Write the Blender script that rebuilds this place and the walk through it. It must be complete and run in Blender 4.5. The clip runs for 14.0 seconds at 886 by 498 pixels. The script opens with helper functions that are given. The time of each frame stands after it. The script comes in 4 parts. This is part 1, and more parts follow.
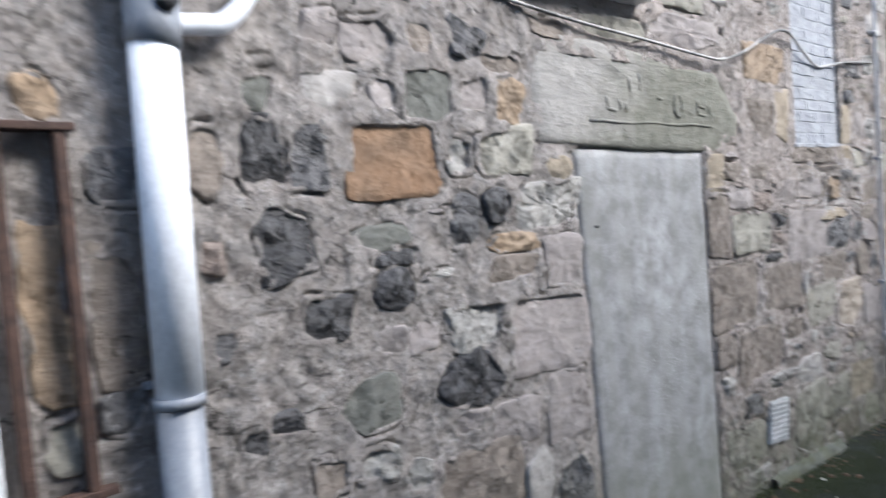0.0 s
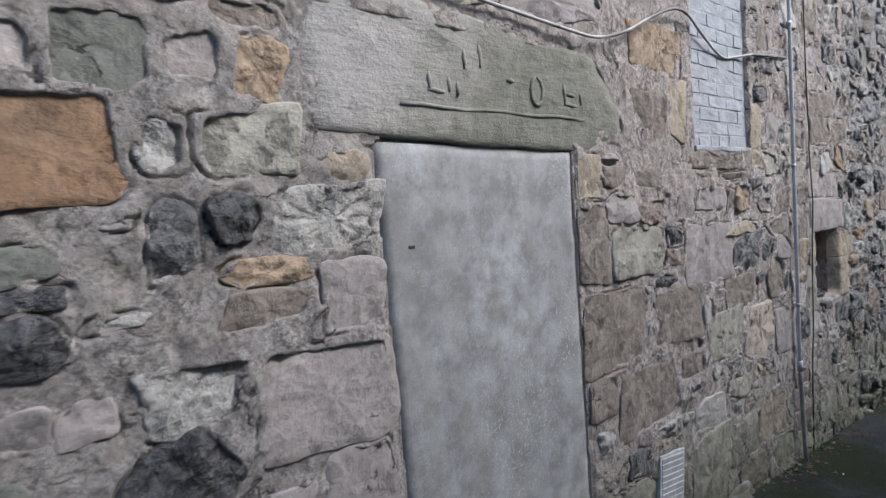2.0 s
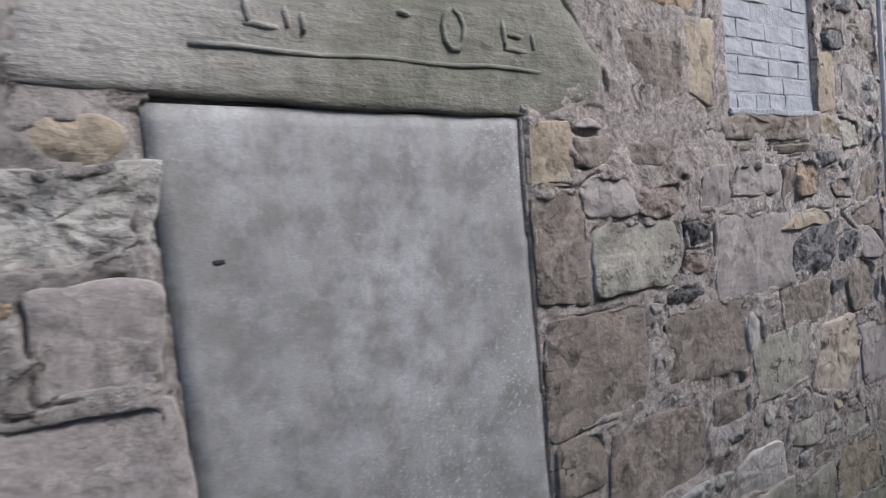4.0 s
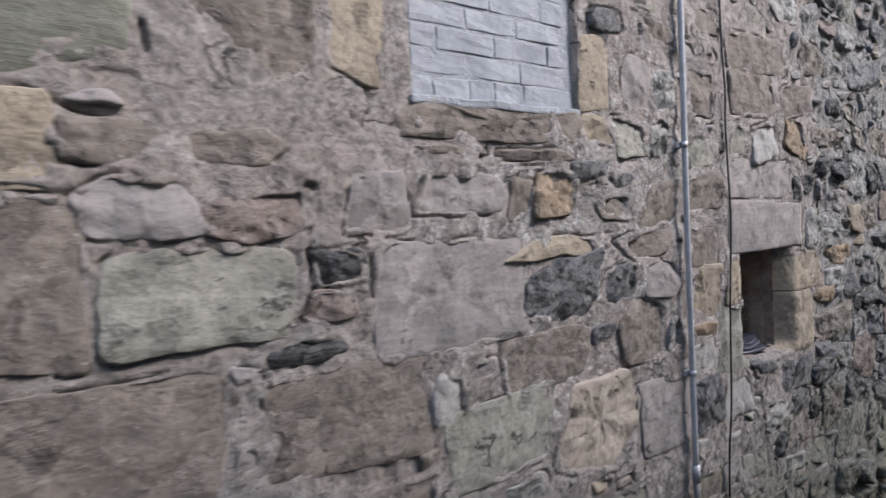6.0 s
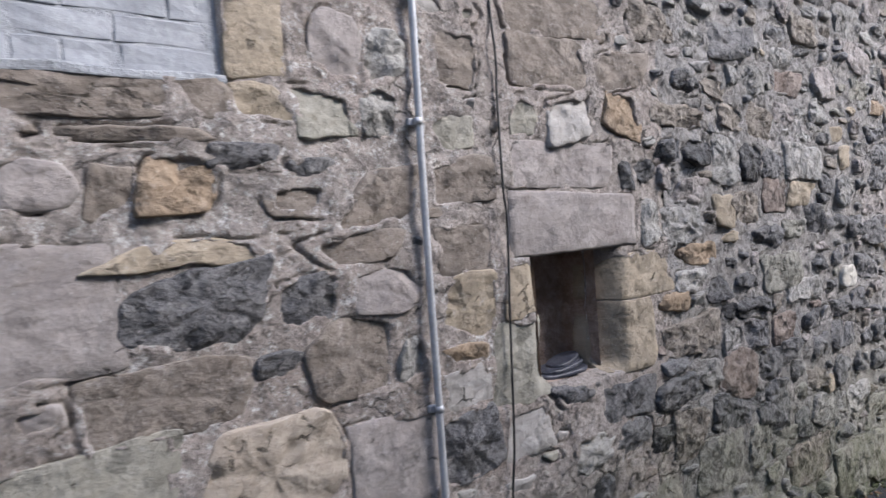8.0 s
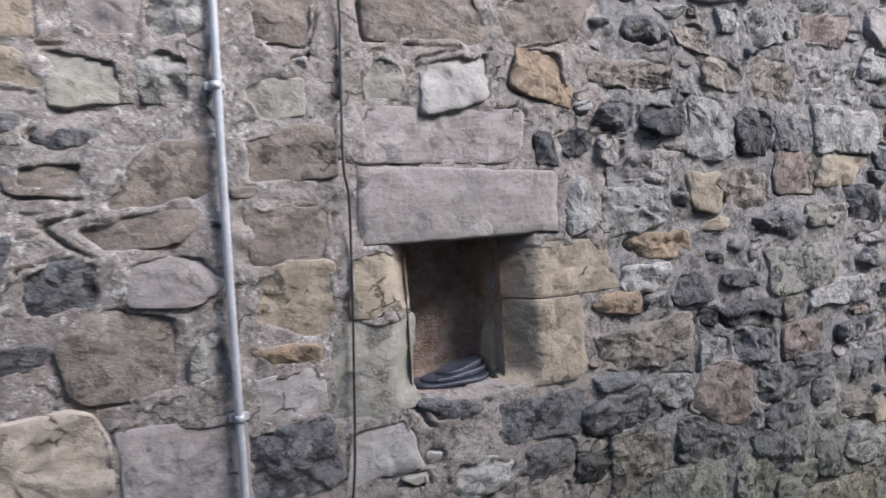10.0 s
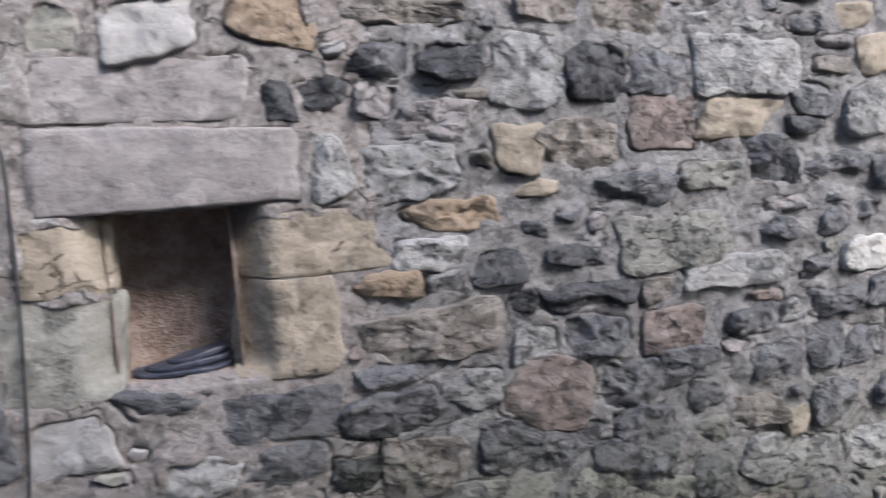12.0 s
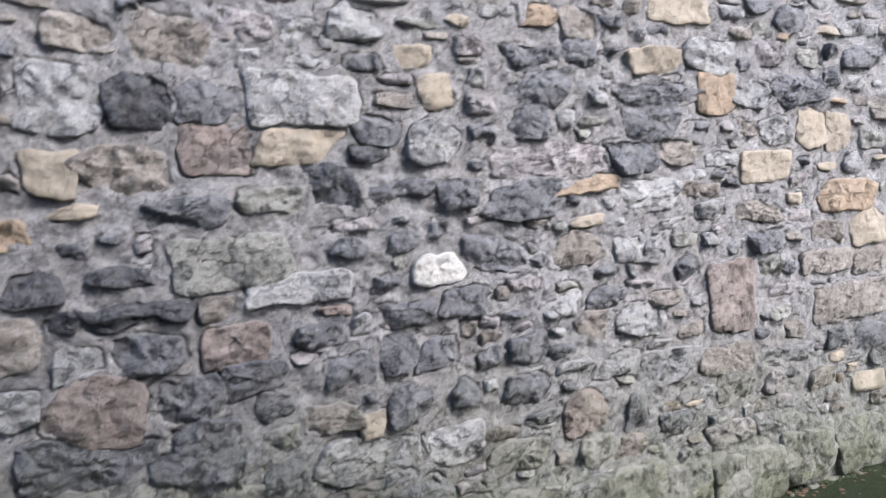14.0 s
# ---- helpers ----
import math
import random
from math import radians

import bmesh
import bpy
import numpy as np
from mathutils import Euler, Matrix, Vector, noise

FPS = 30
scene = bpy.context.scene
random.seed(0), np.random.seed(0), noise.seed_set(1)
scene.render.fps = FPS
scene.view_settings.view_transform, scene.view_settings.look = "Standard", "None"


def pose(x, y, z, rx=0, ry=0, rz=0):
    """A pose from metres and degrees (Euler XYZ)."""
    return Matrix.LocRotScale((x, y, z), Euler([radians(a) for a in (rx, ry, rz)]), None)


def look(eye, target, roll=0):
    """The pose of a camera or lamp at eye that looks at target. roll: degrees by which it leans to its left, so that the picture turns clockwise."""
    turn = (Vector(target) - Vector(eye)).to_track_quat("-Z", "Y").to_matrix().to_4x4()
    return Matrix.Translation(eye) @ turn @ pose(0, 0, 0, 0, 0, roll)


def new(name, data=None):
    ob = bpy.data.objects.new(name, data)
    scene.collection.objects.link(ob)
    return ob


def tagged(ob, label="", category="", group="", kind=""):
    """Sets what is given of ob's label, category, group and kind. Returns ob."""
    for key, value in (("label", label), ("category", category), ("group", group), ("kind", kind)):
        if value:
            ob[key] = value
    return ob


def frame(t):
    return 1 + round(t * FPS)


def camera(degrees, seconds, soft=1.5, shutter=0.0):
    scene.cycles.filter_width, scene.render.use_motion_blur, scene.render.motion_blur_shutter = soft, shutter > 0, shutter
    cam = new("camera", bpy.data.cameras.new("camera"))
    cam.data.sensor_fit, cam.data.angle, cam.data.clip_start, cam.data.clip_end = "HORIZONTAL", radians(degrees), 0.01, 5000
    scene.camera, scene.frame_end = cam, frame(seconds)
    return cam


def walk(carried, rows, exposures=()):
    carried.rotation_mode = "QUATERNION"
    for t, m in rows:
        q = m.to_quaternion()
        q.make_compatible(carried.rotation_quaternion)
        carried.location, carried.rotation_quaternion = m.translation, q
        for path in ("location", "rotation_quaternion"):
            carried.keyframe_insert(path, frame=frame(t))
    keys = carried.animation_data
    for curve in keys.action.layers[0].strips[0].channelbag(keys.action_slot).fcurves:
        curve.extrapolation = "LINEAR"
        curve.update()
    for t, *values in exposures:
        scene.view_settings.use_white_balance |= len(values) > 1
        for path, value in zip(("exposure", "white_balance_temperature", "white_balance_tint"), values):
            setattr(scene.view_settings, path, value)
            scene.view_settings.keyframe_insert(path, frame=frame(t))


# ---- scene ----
# the wall runs along x, its face at y = 0; the lane lies at y < 0 and falls gently towards +x
METRES, EYE, TURN = 8.0, 1.55, -39.34
START = (-4.351, -1.837)
FALL = 0.045


def ground_z(x):
    return -FALL * min(max(x + 4.35, -12.0), 22.0)


cam = camera(66.5, 14.0, 1.2, 0.5)
ROWS = [
    (0.0, 0.0, 0.0, 0.0, -0.23, -3.1, 4.28),
    (0.5, 0.0045, 0.0285, -0.0004, -9.12, -5.95, 3.76),
    (1.0, 0.028, 0.0462, -0.0016, -10.34, -6.2, 3.76),
    (1.5, 0.0563, 0.0698, -0.0008, -6.96, -4.21, 3.7),
    (2.0, 0.076, 0.0949, -0.0011, -4.52, -3.02, 3.56),
    (4.5, 0.1833, 0.2162, -0.0078, 4.75, -2.93, 4.59),
    (5.0, 0.2268, 0.2325, -0.0089, 5.67, -3.04, 3.94),
    (5.5, 0.2589, 0.258, -0.0123, 3.53, -2.35, 3.33),
    (6.0, 0.2851, 0.2858, -0.0127, 0.24, -2.15, 2.98),
    (6.5, 0.33, 0.301, -0.0158, 2.36, -0.91, 3.99),
    (7.0, 0.3728, 0.3191, -0.0185, 4.44, -0.91, 5.28),
    (7.5, 0.3978, 0.3389, -0.0222, 3.13, -1.44, 5.07),
    (8.0, 0.4201, 0.3554, -0.0236, 1.99, -1.52, 4.25),
    (10.5, 0.5677, 0.4407, -0.0313, 18.38, -3.18, 3.23),
    (11.0, 0.6012, 0.4673, -0.0343, 21.16, -3.57, 3.31),
    (11.5, 0.6256, 0.4889, -0.0358, 23.39, -4.12, 3.71),
    (12.0, 0.6602, 0.5107, -0.0365, 25.3, -5.27, 3.98),
    (12.5, 0.698, 0.5275, -0.0413, 17.41, -7.13, 3.22),
    (13.0, 0.7239, 0.534, -0.0412, 11.24, -10.45, 1.82),
    (13.5, 0.7572, 0.536, -0.0451, 13.05, -7.62, 1.77),
    (14.0, 0.7957, 0.5437, -0.044, 15.2, -4.3, 3.89),
]
EXPOSURES = [(0.0, 2.0, 6200, 10), (2.0, 1.5, 6250, 11), (5.0, 1.4, 6350, 14), (8.0, 1.63, 6300, 14), (10.5, 1.7, 6200, 14), (12.0, 1.78, 6150, 14), (14.0, 2.03, 6050, 14)]
walk(cam, [(t, pose(*START, EYE, 0, 0, TURN) @ pose(METRES * x, METRES * y, METRES * z, 90 + pitch, roll, yaw)) for t, x, y, z, yaw, pitch, roll in ROWS],
     EXPOSURES)


# ---- world, sun, exposure ----
SUN_ELEV, SUN_TURN = 41.0, 140.0
world = bpy.data.worlds.new("world")
scene.world = world
world.use_nodes = True
wn = world.node_tree.nodes
sky = wn.new("ShaderNodeTexSky")
sky.sky_type, sky.sun_disc = "NISHITA", False
sky.sun_elevation, sky.sun_rotation = radians(SUN_ELEV), radians(SUN_TURN)
sky.air_density, sky.dust_density, sky.ozone_density = 1.0, 1.5, 1.0
wn["Background"].inputs["Strength"].default_value = 0.12
world.node_tree.links.new(sky.outputs[0], wn["Background"].inputs["Color"])
sun = new("sun", bpy.data.lights.new("sun", "SUN"))
sun.data.energy, sun.data.angle, sun.data.color = 1.7, radians(22), (1.0, 0.97, 0.92)
az, el = radians(SUN_TURN), radians(SUN_ELEV)
to_sun = Vector((math.sin(az) * math.cos(el), math.cos(az) * math.cos(el), math.sin(el)))
sun.matrix_world = look(to_sun * 30, (0, 0, 0))

# ---- materials ----


def node_mat(name):
    m = bpy.data.materials.new(name)
    m.use_nodes = True
    nt = m.node_tree
    return m, nt, nt.nodes["Principled BSDF"]


def add(nt, kind, **inputs):
    n = nt.nodes.new(kind)
    for key, v in inputs.items():
        n.inputs[key.replace("_", " ")].default_value = v
    return n


def noise_tex(nt, vec, scale, detail=4.0, rough=0.6):
    n = add(nt, "ShaderNodeTexNoise", Scale=scale, Detail=detail, Roughness=rough)
    nt.links.new(vec, n.inputs["Vector"])
    return n.outputs["Fac"]


def ramp(nt, fac, stops):
    n = nt.nodes.new("ShaderNodeValToRGB")
    nt.links.new(fac, n.inputs["Fac"])
    e = n.color_ramp.elements
    while len(e) < len(stops):
        e.new(0.5)
    for el_, (p, c) in zip(e, stops):
        el_.position = p
        el_.color = (c, c, c, 1) if isinstance(c, float) else (*c, 1)
    return n.outputs["Color"]


def mix(nt, fac, a, b, mode="MIX"):
    n = nt.nodes.new("ShaderNodeMix")
    n.data_type, n.blend_type = "RGBA", mode
    for sock, v in ((n.inputs["Factor"], fac), (n.inputs["A"], a), (n.inputs["B"], b)):
        if isinstance(v, (int, float)):
            sock.default_value = v
        elif isinstance(v, tuple):
            sock.default_value = (*v, 1)
        else:
            nt.links.new(v, sock)
    return n.outputs["Result"]


def maths(nt, op, a, b=0.0):
    n = nt.nodes.new("ShaderNodeMath")
    n.operation = op
    for sock, v in zip(n.inputs, (a, b)):
        if isinstance(v, (int, float)):
            sock.default_value = v
        else:
            nt.links.new(v, sock)
    return n.outputs[0]


def bump(nt, bsdf, pairs):
    last = None
    for h, dist in pairs:
        n = add(nt, "ShaderNodeBump", Distance=dist, Strength=1.0)
        nt.links.new(h, n.inputs["Height"])
        if last:
            nt.links.new(last, n.inputs["Normal"])
        last = n.outputs["Normal"]
    nt.links.new(last, bsdf.inputs["Normal"])


def scaled(nt, vec, s):
    n = nt.nodes.new("ShaderNodeMapping")
    nt.links.new(vec, n.inputs["Vector"])
    n.inputs["Scale"].default_value = s
    return n.outputs["Vector"]


def world_vec(nt):
    return nt.nodes.new("ShaderNodeNewGeometry").outputs["Position"]


def tone(c, k):
    return tuple(min(v * k, 0.9) for v in c)


def chipped(nt, pos, scale):
    """A height, in metres, of small tilted facets with ragged edges, as on broken stone."""
    wob = add(nt, "ShaderNodeTexNoise", Scale=scale * 1.3, Detail=4.0, Roughness=0.65)
    nt.links.new(pos, wob.inputs["Vector"])
    off = nt.nodes.new("ShaderNodeVectorMath")
    off.operation = "MULTIPLY_ADD"
    nt.links.new(wob.outputs["Color"], off.inputs[0])
    off.inputs[1].default_value = (0.9 / scale,) * 3
    nt.links.new(pos, off.inputs[2])
    cell = add(nt, "ShaderNodeTexVoronoi", Scale=scale)
    nt.links.new(off.outputs[0], cell.inputs["Vector"])
    rel = nt.nodes.new("ShaderNodeVectorMath")
    rel.operation = "SUBTRACT"
    nt.links.new(off.outputs[0], rel.inputs[0])
    nt.links.new(cell.outputs["Position"], rel.inputs[1])
    tilt = nt.nodes.new("ShaderNodeVectorMath")
    tilt.operation = "SUBTRACT"
    nt.links.new(cell.outputs["Color"], tilt.inputs[0])
    tilt.inputs[1].default_value = (0.5, 0.5, 0.5)
    dot = nt.nodes.new("ShaderNodeVectorMath")
    dot.operation = "DOT_PRODUCT"
    nt.links.new(rel.outputs[0], dot.inputs[0])
    nt.links.new(tilt.outputs[0], dot.inputs[1])
    return dot.outputs["Value"]


def cracks(nt, pos, scale, often):
    """Thin broken cracks, 1 in the crack and 0 beside it; often: the noise value above which they run."""
    wob = add(nt, "ShaderNodeTexNoise", Scale=scale * 2.2, Detail=6.0, Roughness=0.7)
    nt.links.new(pos, wob.inputs["Vector"])
    off = nt.nodes.new("ShaderNodeVectorMath")
    off.operation = "MULTIPLY_ADD"
    nt.links.new(wob.outputs["Color"], off.inputs[0])
    off.inputs[1].default_value = (0.55 / scale,) * 3
    nt.links.new(pos, off.inputs[2])
    cell = add(nt, "ShaderNodeTexVoronoi", Scale=scale)
    cell.feature = "DISTANCE_TO_EDGE"
    nt.links.new(scaled(nt, off.outputs[0], (1, 1, 1.7)), cell.inputs["Vector"])
    line = ramp(nt, cell.outputs["Distance"], [(0.006, 1.0), (0.034, 0.0)])
    return maths(nt, "MULTIPLY", line, ramp(nt, noise_tex(nt, pos, 3.3, 4, 0.7), [(often, 0.0), (often + 0.05, 1.0)]))


def algae_at(nt, pos, patch):
    """Patches of green algae that grow up the foot of the wall from the damp ground."""
    sep = nt.nodes.new("ShaderNodeSeparateXYZ")
    nt.links.new(pos, sep.inputs[0])
    above = maths(nt, "ADD", sep.outputs["Z"], maths(nt, "MULTIPLY", maths(nt, "ADD", sep.outputs["X"], 4.35), FALL))
    above = maths(nt, "MULTIPLY", above, ramp(nt, maths(nt, "MULTIPLY", sep.outputs["X"], 0.25), [(0.35, 1.0), (0.62, 0.62)]))
    return maths(nt, "MULTIPLY", ramp(nt, above, [(0.0, 1.0), (0.65, 0.0)]), ramp(nt, patch, [(0.36, 0.2), (0.56, 1.0)]))


def splash(nt, pos, places):
    """1 at the middle of any of the places (x, z, reach), 0 beyond its reach: where lime was splashed on the wall."""
    total = None
    for x, z, reach in places:
        n = add(nt, "ShaderNodeVectorMath")
        n.operation = "DISTANCE"
        nt.links.new(pos, n.inputs[0])
        n.inputs[1].default_value = (x, 0, z)
        near_by = ramp(nt, maths(nt, "DIVIDE", n.outputs["Value"], reach), [(0.3, 1.0), (1.0, 0.0)])
        total = maths(nt, "MAXIMUM", total, near_by) if total else near_by
    return total


LIMED = ((0.75, 1.25, 0.75), (1.15, 1.75, 0.5), (0.35, 1.5, 0.4), (1.5, 1.0, 0.35))


def stone_mat(name, col, second, lichen=0.5, relief=1.0, bedding=0.5, rough=0.9):
    """Weathered stone: blotches, grain, faint bedding, lime smears, pale lichen specks and grime; each piece differs a little."""
    m, nt, b = node_mat(name)
    pos = world_vec(nt)
    rnd = nt.nodes.new("ShaderNodeObjectInfo").outputs["Random"]
    isl = nt.nodes.new("ShaderNodeNewGeometry").outputs["Random Per Island"]
    r = maths(nt, "FRACT", maths(nt, "ADD", rnd, isl))
    blot = noise_tex(nt, pos, 5.5, 5, 0.6)
    grain = noise_tex(nt, pos, 130.0, 3, 0.7)
    mid = noise_tex(nt, pos, 24.0, 8, 0.72)
    bed = noise_tex(nt, scaled(nt, pos, (4, 4, 22)), 1.7, 6, 0.7)
    c = mix(nt, ramp(nt, blot, [(0.36, 0.0), (0.64, 1.0)]), col, second)
    c = mix(nt, ramp(nt, r, [(0.0, 0.0), (1.0, 0.55)]), c, mix(nt, 0.5, tone(col, 0.62), tone(second, 0.75)))
    c = mix(nt, ramp(nt, mid, [(0.30, min(0.4, 0.25 * relief + 0.03)), (0.46, 0.0)]), c, tone(col, 0.5))
    c = mix(nt, maths(nt, "MULTIPLY", ramp(nt, bed, [(0.45, 0.0), (0.62, 1.0)]), 0.4 * bedding), c, tone(second, 1.4))
    c = mix(nt, ramp(nt, grain, [(0.34, 0.14), (0.52, 0.0)]), c, tone(col, 0.45))
    lime = maths(nt, "MULTIPLY", ramp(nt, noise_tex(nt, pos, 17.0, 8, 0.78), [(0.56, 0.0), (0.66, 1.0)]),
                 maths(nt, "ADD", ramp(nt, noise_tex(nt, pos, 2.6, 3), [(0.42, 0.1), (0.62, 0.8)]), maths(nt, "MULTIPLY", splash(nt, pos, LIMED), 1.2)))
    c = mix(nt, maths(nt, "MULTIPLY", lime, lichen * 0.6), c, (0.46, 0.44, 0.425))
    spots = ramp(nt, noise_tex(nt, pos, 60.0, 4, 0.78), [(0.62, 0.0), (0.70, 1.0)])
    c = mix(nt, maths(nt, "MULTIPLY", spots, lichen), c, (0.58, 0.57, 0.54))
    c = mix(nt, maths(nt, "MULTIPLY", algae_at(nt, pos, blot), 0.85), c, (0.072, 0.078, 0.034))
    split = cracks(nt, pos, 7.0, 0.60 - 0.05 * relief)
    c = mix(nt, maths(nt, "MULTIPLY", split, 0.8), c, tone(col, 0.22))
    nt.links.new(c, b.inputs["Base Color"])
    b.inputs["Roughness"].default_value = rough
    bump(nt, b, [(maths(nt, "MULTIPLY", split, -1.0), 0.008), (chipped(nt, pos, 17.0), 1.0 * relief), (chipped(nt, pos, 46.0), 0.55 * relief), (mid, 0.008 * relief), (bed, 0.004 * bedding * relief), (grain, 0.0012 * relief)])
    return m


STONE = {
    "g": stone_mat("grey_sandstone", (0.29, 0.28, 0.262), (0.36, 0.348, 0.328), 0.35, 0.6),
    "m": stone_mat("mauve_sandstone", (0.258, 0.228, 0.218), (0.32, 0.29, 0.277), 0.38, 0.26),
    "b": stone_mat("brown_sandstone", (0.160, 0.134, 0.113), (0.222, 0.19, 0.163), 0.5, 0.38, 0.8),
    "o": stone_mat("tawny_sandstone", (0.33, 0.24, 0.16), (0.28, 0.215, 0.155), 0.3, 0.5),
    "u": stone_mat("orange_sandstone", (0.24, 0.143, 0.082), (0.19, 0.125, 0.08), 0.15, 0.3),
    "y": stone_mat("buff_sandstone", (0.345, 0.293, 0.225), (0.29, 0.24, 0.18), 0.42, 0.34, 0.9),
    "k": stone_mat("black_whinstone", (0.042, 0.042, 0.046), (0.105, 0.101, 0.104), 0.35, 1.3, 0.2, 0.65),
    "d": stone_mat("dark_grey_whinstone", (0.122, 0.120, 0.127), (0.185, 0.181, 0.183), 0.45, 1.3, 0.4, 0.75),
    "p": stone_mat("pale_grey_stone", (0.34, 0.322, 0.305), (0.41, 0.388, 0.368), 0.3, 0.25),
    "n": stone_mat("lichened_olive_stone", (0.24, 0.228, 0.192), (0.305, 0.29, 0.25), 0.35, 0.35, 0.6),
    "r": stone_mat("red_brown_stone", (0.185, 0.14, 0.12), (0.24, 0.20, 0.178), 0.4, 0.7),
    "h": stone_mat("dark_greenish_stone", (0.115, 0.118, 0.105), (0.165, 0.166, 0.148), 0.3, 0.3, 0.4),
    "G": stone_mat("hewn_grey_rubble", (0.25, 0.242, 0.232), (0.33, 0.32, 0.308), 0.5, 1.15, 0.6),
    "M": stone_mat("hewn_mauve_rubble", (0.25, 0.222, 0.215), (0.32, 0.292, 0.282), 0.5, 1.0, 0.6),
    "B": stone_mat("hewn_brown_rubble", (0.195, 0.168, 0.143), (0.265, 0.235, 0.205), 0.5, 1.1, 0.9),
    "N": stone_mat("hewn_olive_rubble", (0.215, 0.207, 0.178), (0.285, 0.275, 0.243), 0.5, 1.0, 0.7),
    "P": stone_mat("hewn_pale_rubble", (0.32, 0.31, 0.295), (0.39, 0.375, 0.36), 0.4, 0.9, 0.6),
    "c": stone_mat("cream_sandstone", (0.37, 0.312, 0.255), (0.43, 0.375, 0.315), 0.35, 0.28, 0.4),
    "w": stone_mat("white_stone", (0.46, 0.435, 0.395), (0.55, 0.525, 0.485), 0.25, 0.5),
}


def mortar_mat(name, warm, cool, limed, older=None):
    m, nt, b = node_mat(name)
    pos = world_vec(nt)
    big = noise_tex(nt, pos, 1.7, 4, 0.6)
    mid = noise_tex(nt, pos, 13.0, 7, 0.7)
    clot = noise_tex(nt, pos, 33.0, 8, 0.76)
    grit = noise_tex(nt, pos, 150.0, 3, 0.75)
    c = mix(nt, ramp(nt, big, [(0.35, 0.0), (0.65, 1.0)]), warm, cool)
    if older:
        sep = nt.nodes.new("ShaderNodeSeparateXYZ")
        nt.links.new(pos, sep.inputs[0])
        edge = maths(nt, "ADD", sep.outputs["X"], maths(nt, "MULTIPLY", noise_tex(nt, pos, 2.0, 4, 0.6), 0.8))
        c = mix(nt, ramp(nt, maths(nt, "ADD", maths(nt, "MULTIPLY", edge, 0.5), 1.3), [(0.35, 1.0), (0.75, 0.0)]), c, older)
    c = mix(nt, ramp(nt, mid, [(0.36, 0.6), (0.6, 0.0)]), c, tone(warm, 0.62))
    c = mix(nt, ramp(nt, noise_tex(nt, pos, 16.0, 8, 0.78), [(0.52, 0.0), (0.64, 0.45)]), c, tone(cool, 1.45))
    c = mix(nt, ramp(nt, clot, [(0.31, 0.4), (0.42, 0.0)]), c, (0.13, 0.117, 0.107))
    lime = maths(nt, "MULTIPLY", ramp(nt, noise_tex(nt, pos, 36.0, 6, 0.8), [(0.53, 0.0), (0.62, 0.9)]), maths(nt, "ADD", ramp(nt, noise_tex(nt, pos, 3.1, 4, 0.7), [(0.47, 0.06), (0.62, 0.6)]), splash(nt, pos, LIMED)))
    c = mix(nt, maths(nt, "MULTIPLY", lime, limed), c, (0.62, 0.61, 0.60))
    c = mix(nt, ramp(nt, grit, [(0.36, 0.28), (0.58, 0.0)]), c, (0.13, 0.12, 0.11))
    split = cracks(nt, pos, 6.0, 0.54)
    c = mix(nt, maths(nt, "MULTIPLY", split, 0.85), c, (0.05, 0.045, 0.04))
    algae = algae_at(nt, pos, mid)
    c = mix(nt, maths(nt, "MULTIPLY", algae, 0.8), c, (0.082, 0.095, 0.042))
    nt.links.new(c, b.inputs["Base Color"])
    b.inputs["Roughness"].default_value = 0.95
    bump(nt, b, [(maths(nt, "MULTIPLY", split, -1.0), 0.012), (chipped(nt, pos, 26.0), 0.55), (chipped(nt, pos, 75.0), 0.6), (clot, 0.010), (grit, 0.002)])
    return m


def cement_mat():
    m, nt, b = node_mat("cement_render")
    pos = world_vec(nt)
    big = noise_tex(nt, pos, 2.3, 4, 0.6)
    cloud = noise_tex(nt, pos, 9.0, 6, 0.68)
    runs = noise_tex(nt, scaled(nt, pos, (11, 11, 1.1)), 1.0, 4, 0.6)
    grit = noise_tex(nt, pos, 150.0, 3, 0.7)
    c = mix(nt, ramp(nt, big, [(0.36, 0.0), (0.64, 1.0)]), (0.255, 0.257, 0.265), (0.37, 0.373, 0.385))
    c = mix(nt, ramp(nt, cloud, [(0.38, 0.8), (0.57, 0.0)]), c, (0.15, 0.15, 0.145))
    c = mix(nt, ramp(nt, cloud, [(0.55, 0.0), (0.72, 0.4)]), c, (0.42, 0.42, 0.43))
    c = mix(nt, ramp(nt, runs, [(0.40, 0.4), (0.58, 0.0)]), c, (0.215, 0.215, 0.195))
    sep = nt.nodes.new("ShaderNodeSeparateXYZ")
    nt.links.new(pos, sep.inputs[0])
    damp = maths(nt, "MULTIPLY", ramp(nt, maths(nt, "MULTIPLY", sep.outputs["Z"], 1.6), [(0.1, 1.0), (0.75, 0.0)]), 0.55)
    c = mix(nt, damp, c, (0.195, 0.205, 0.16))
    salt = maths(nt, "MULTIPLY", ramp(nt, noise_tex(nt, pos, 75.0, 5, 0.78), [(0.555, 0.0), (0.64, 1.0)]),
                 maths(nt, "ADD", ramp(nt, noise_tex(nt, pos, 3.6, 4, 0.65), [(0.50, 0.0), (0.64, 0.7)]), splash(nt, pos, ((-1.1, 1.0, 0.3), (-1.45, 0.72, 0.4), (-1.12, 1.65, 0.25)))))
    c = mix(nt, maths(nt, "MULTIPLY", salt, 0.5), c, (0.62, 0.62, 0.63))
    c = mix(nt, ramp(nt, grit, [(0.34, 0.35), (0.55, 0.0)]), c, (0.18, 0.18, 0.17))
    nt.links.new(c, b.inputs["Base Color"])
    b.inputs["Roughness"].default_value = 0.9
    bump(nt, b, [(cloud, 0.003), (grit, 0.0006)])
    return m


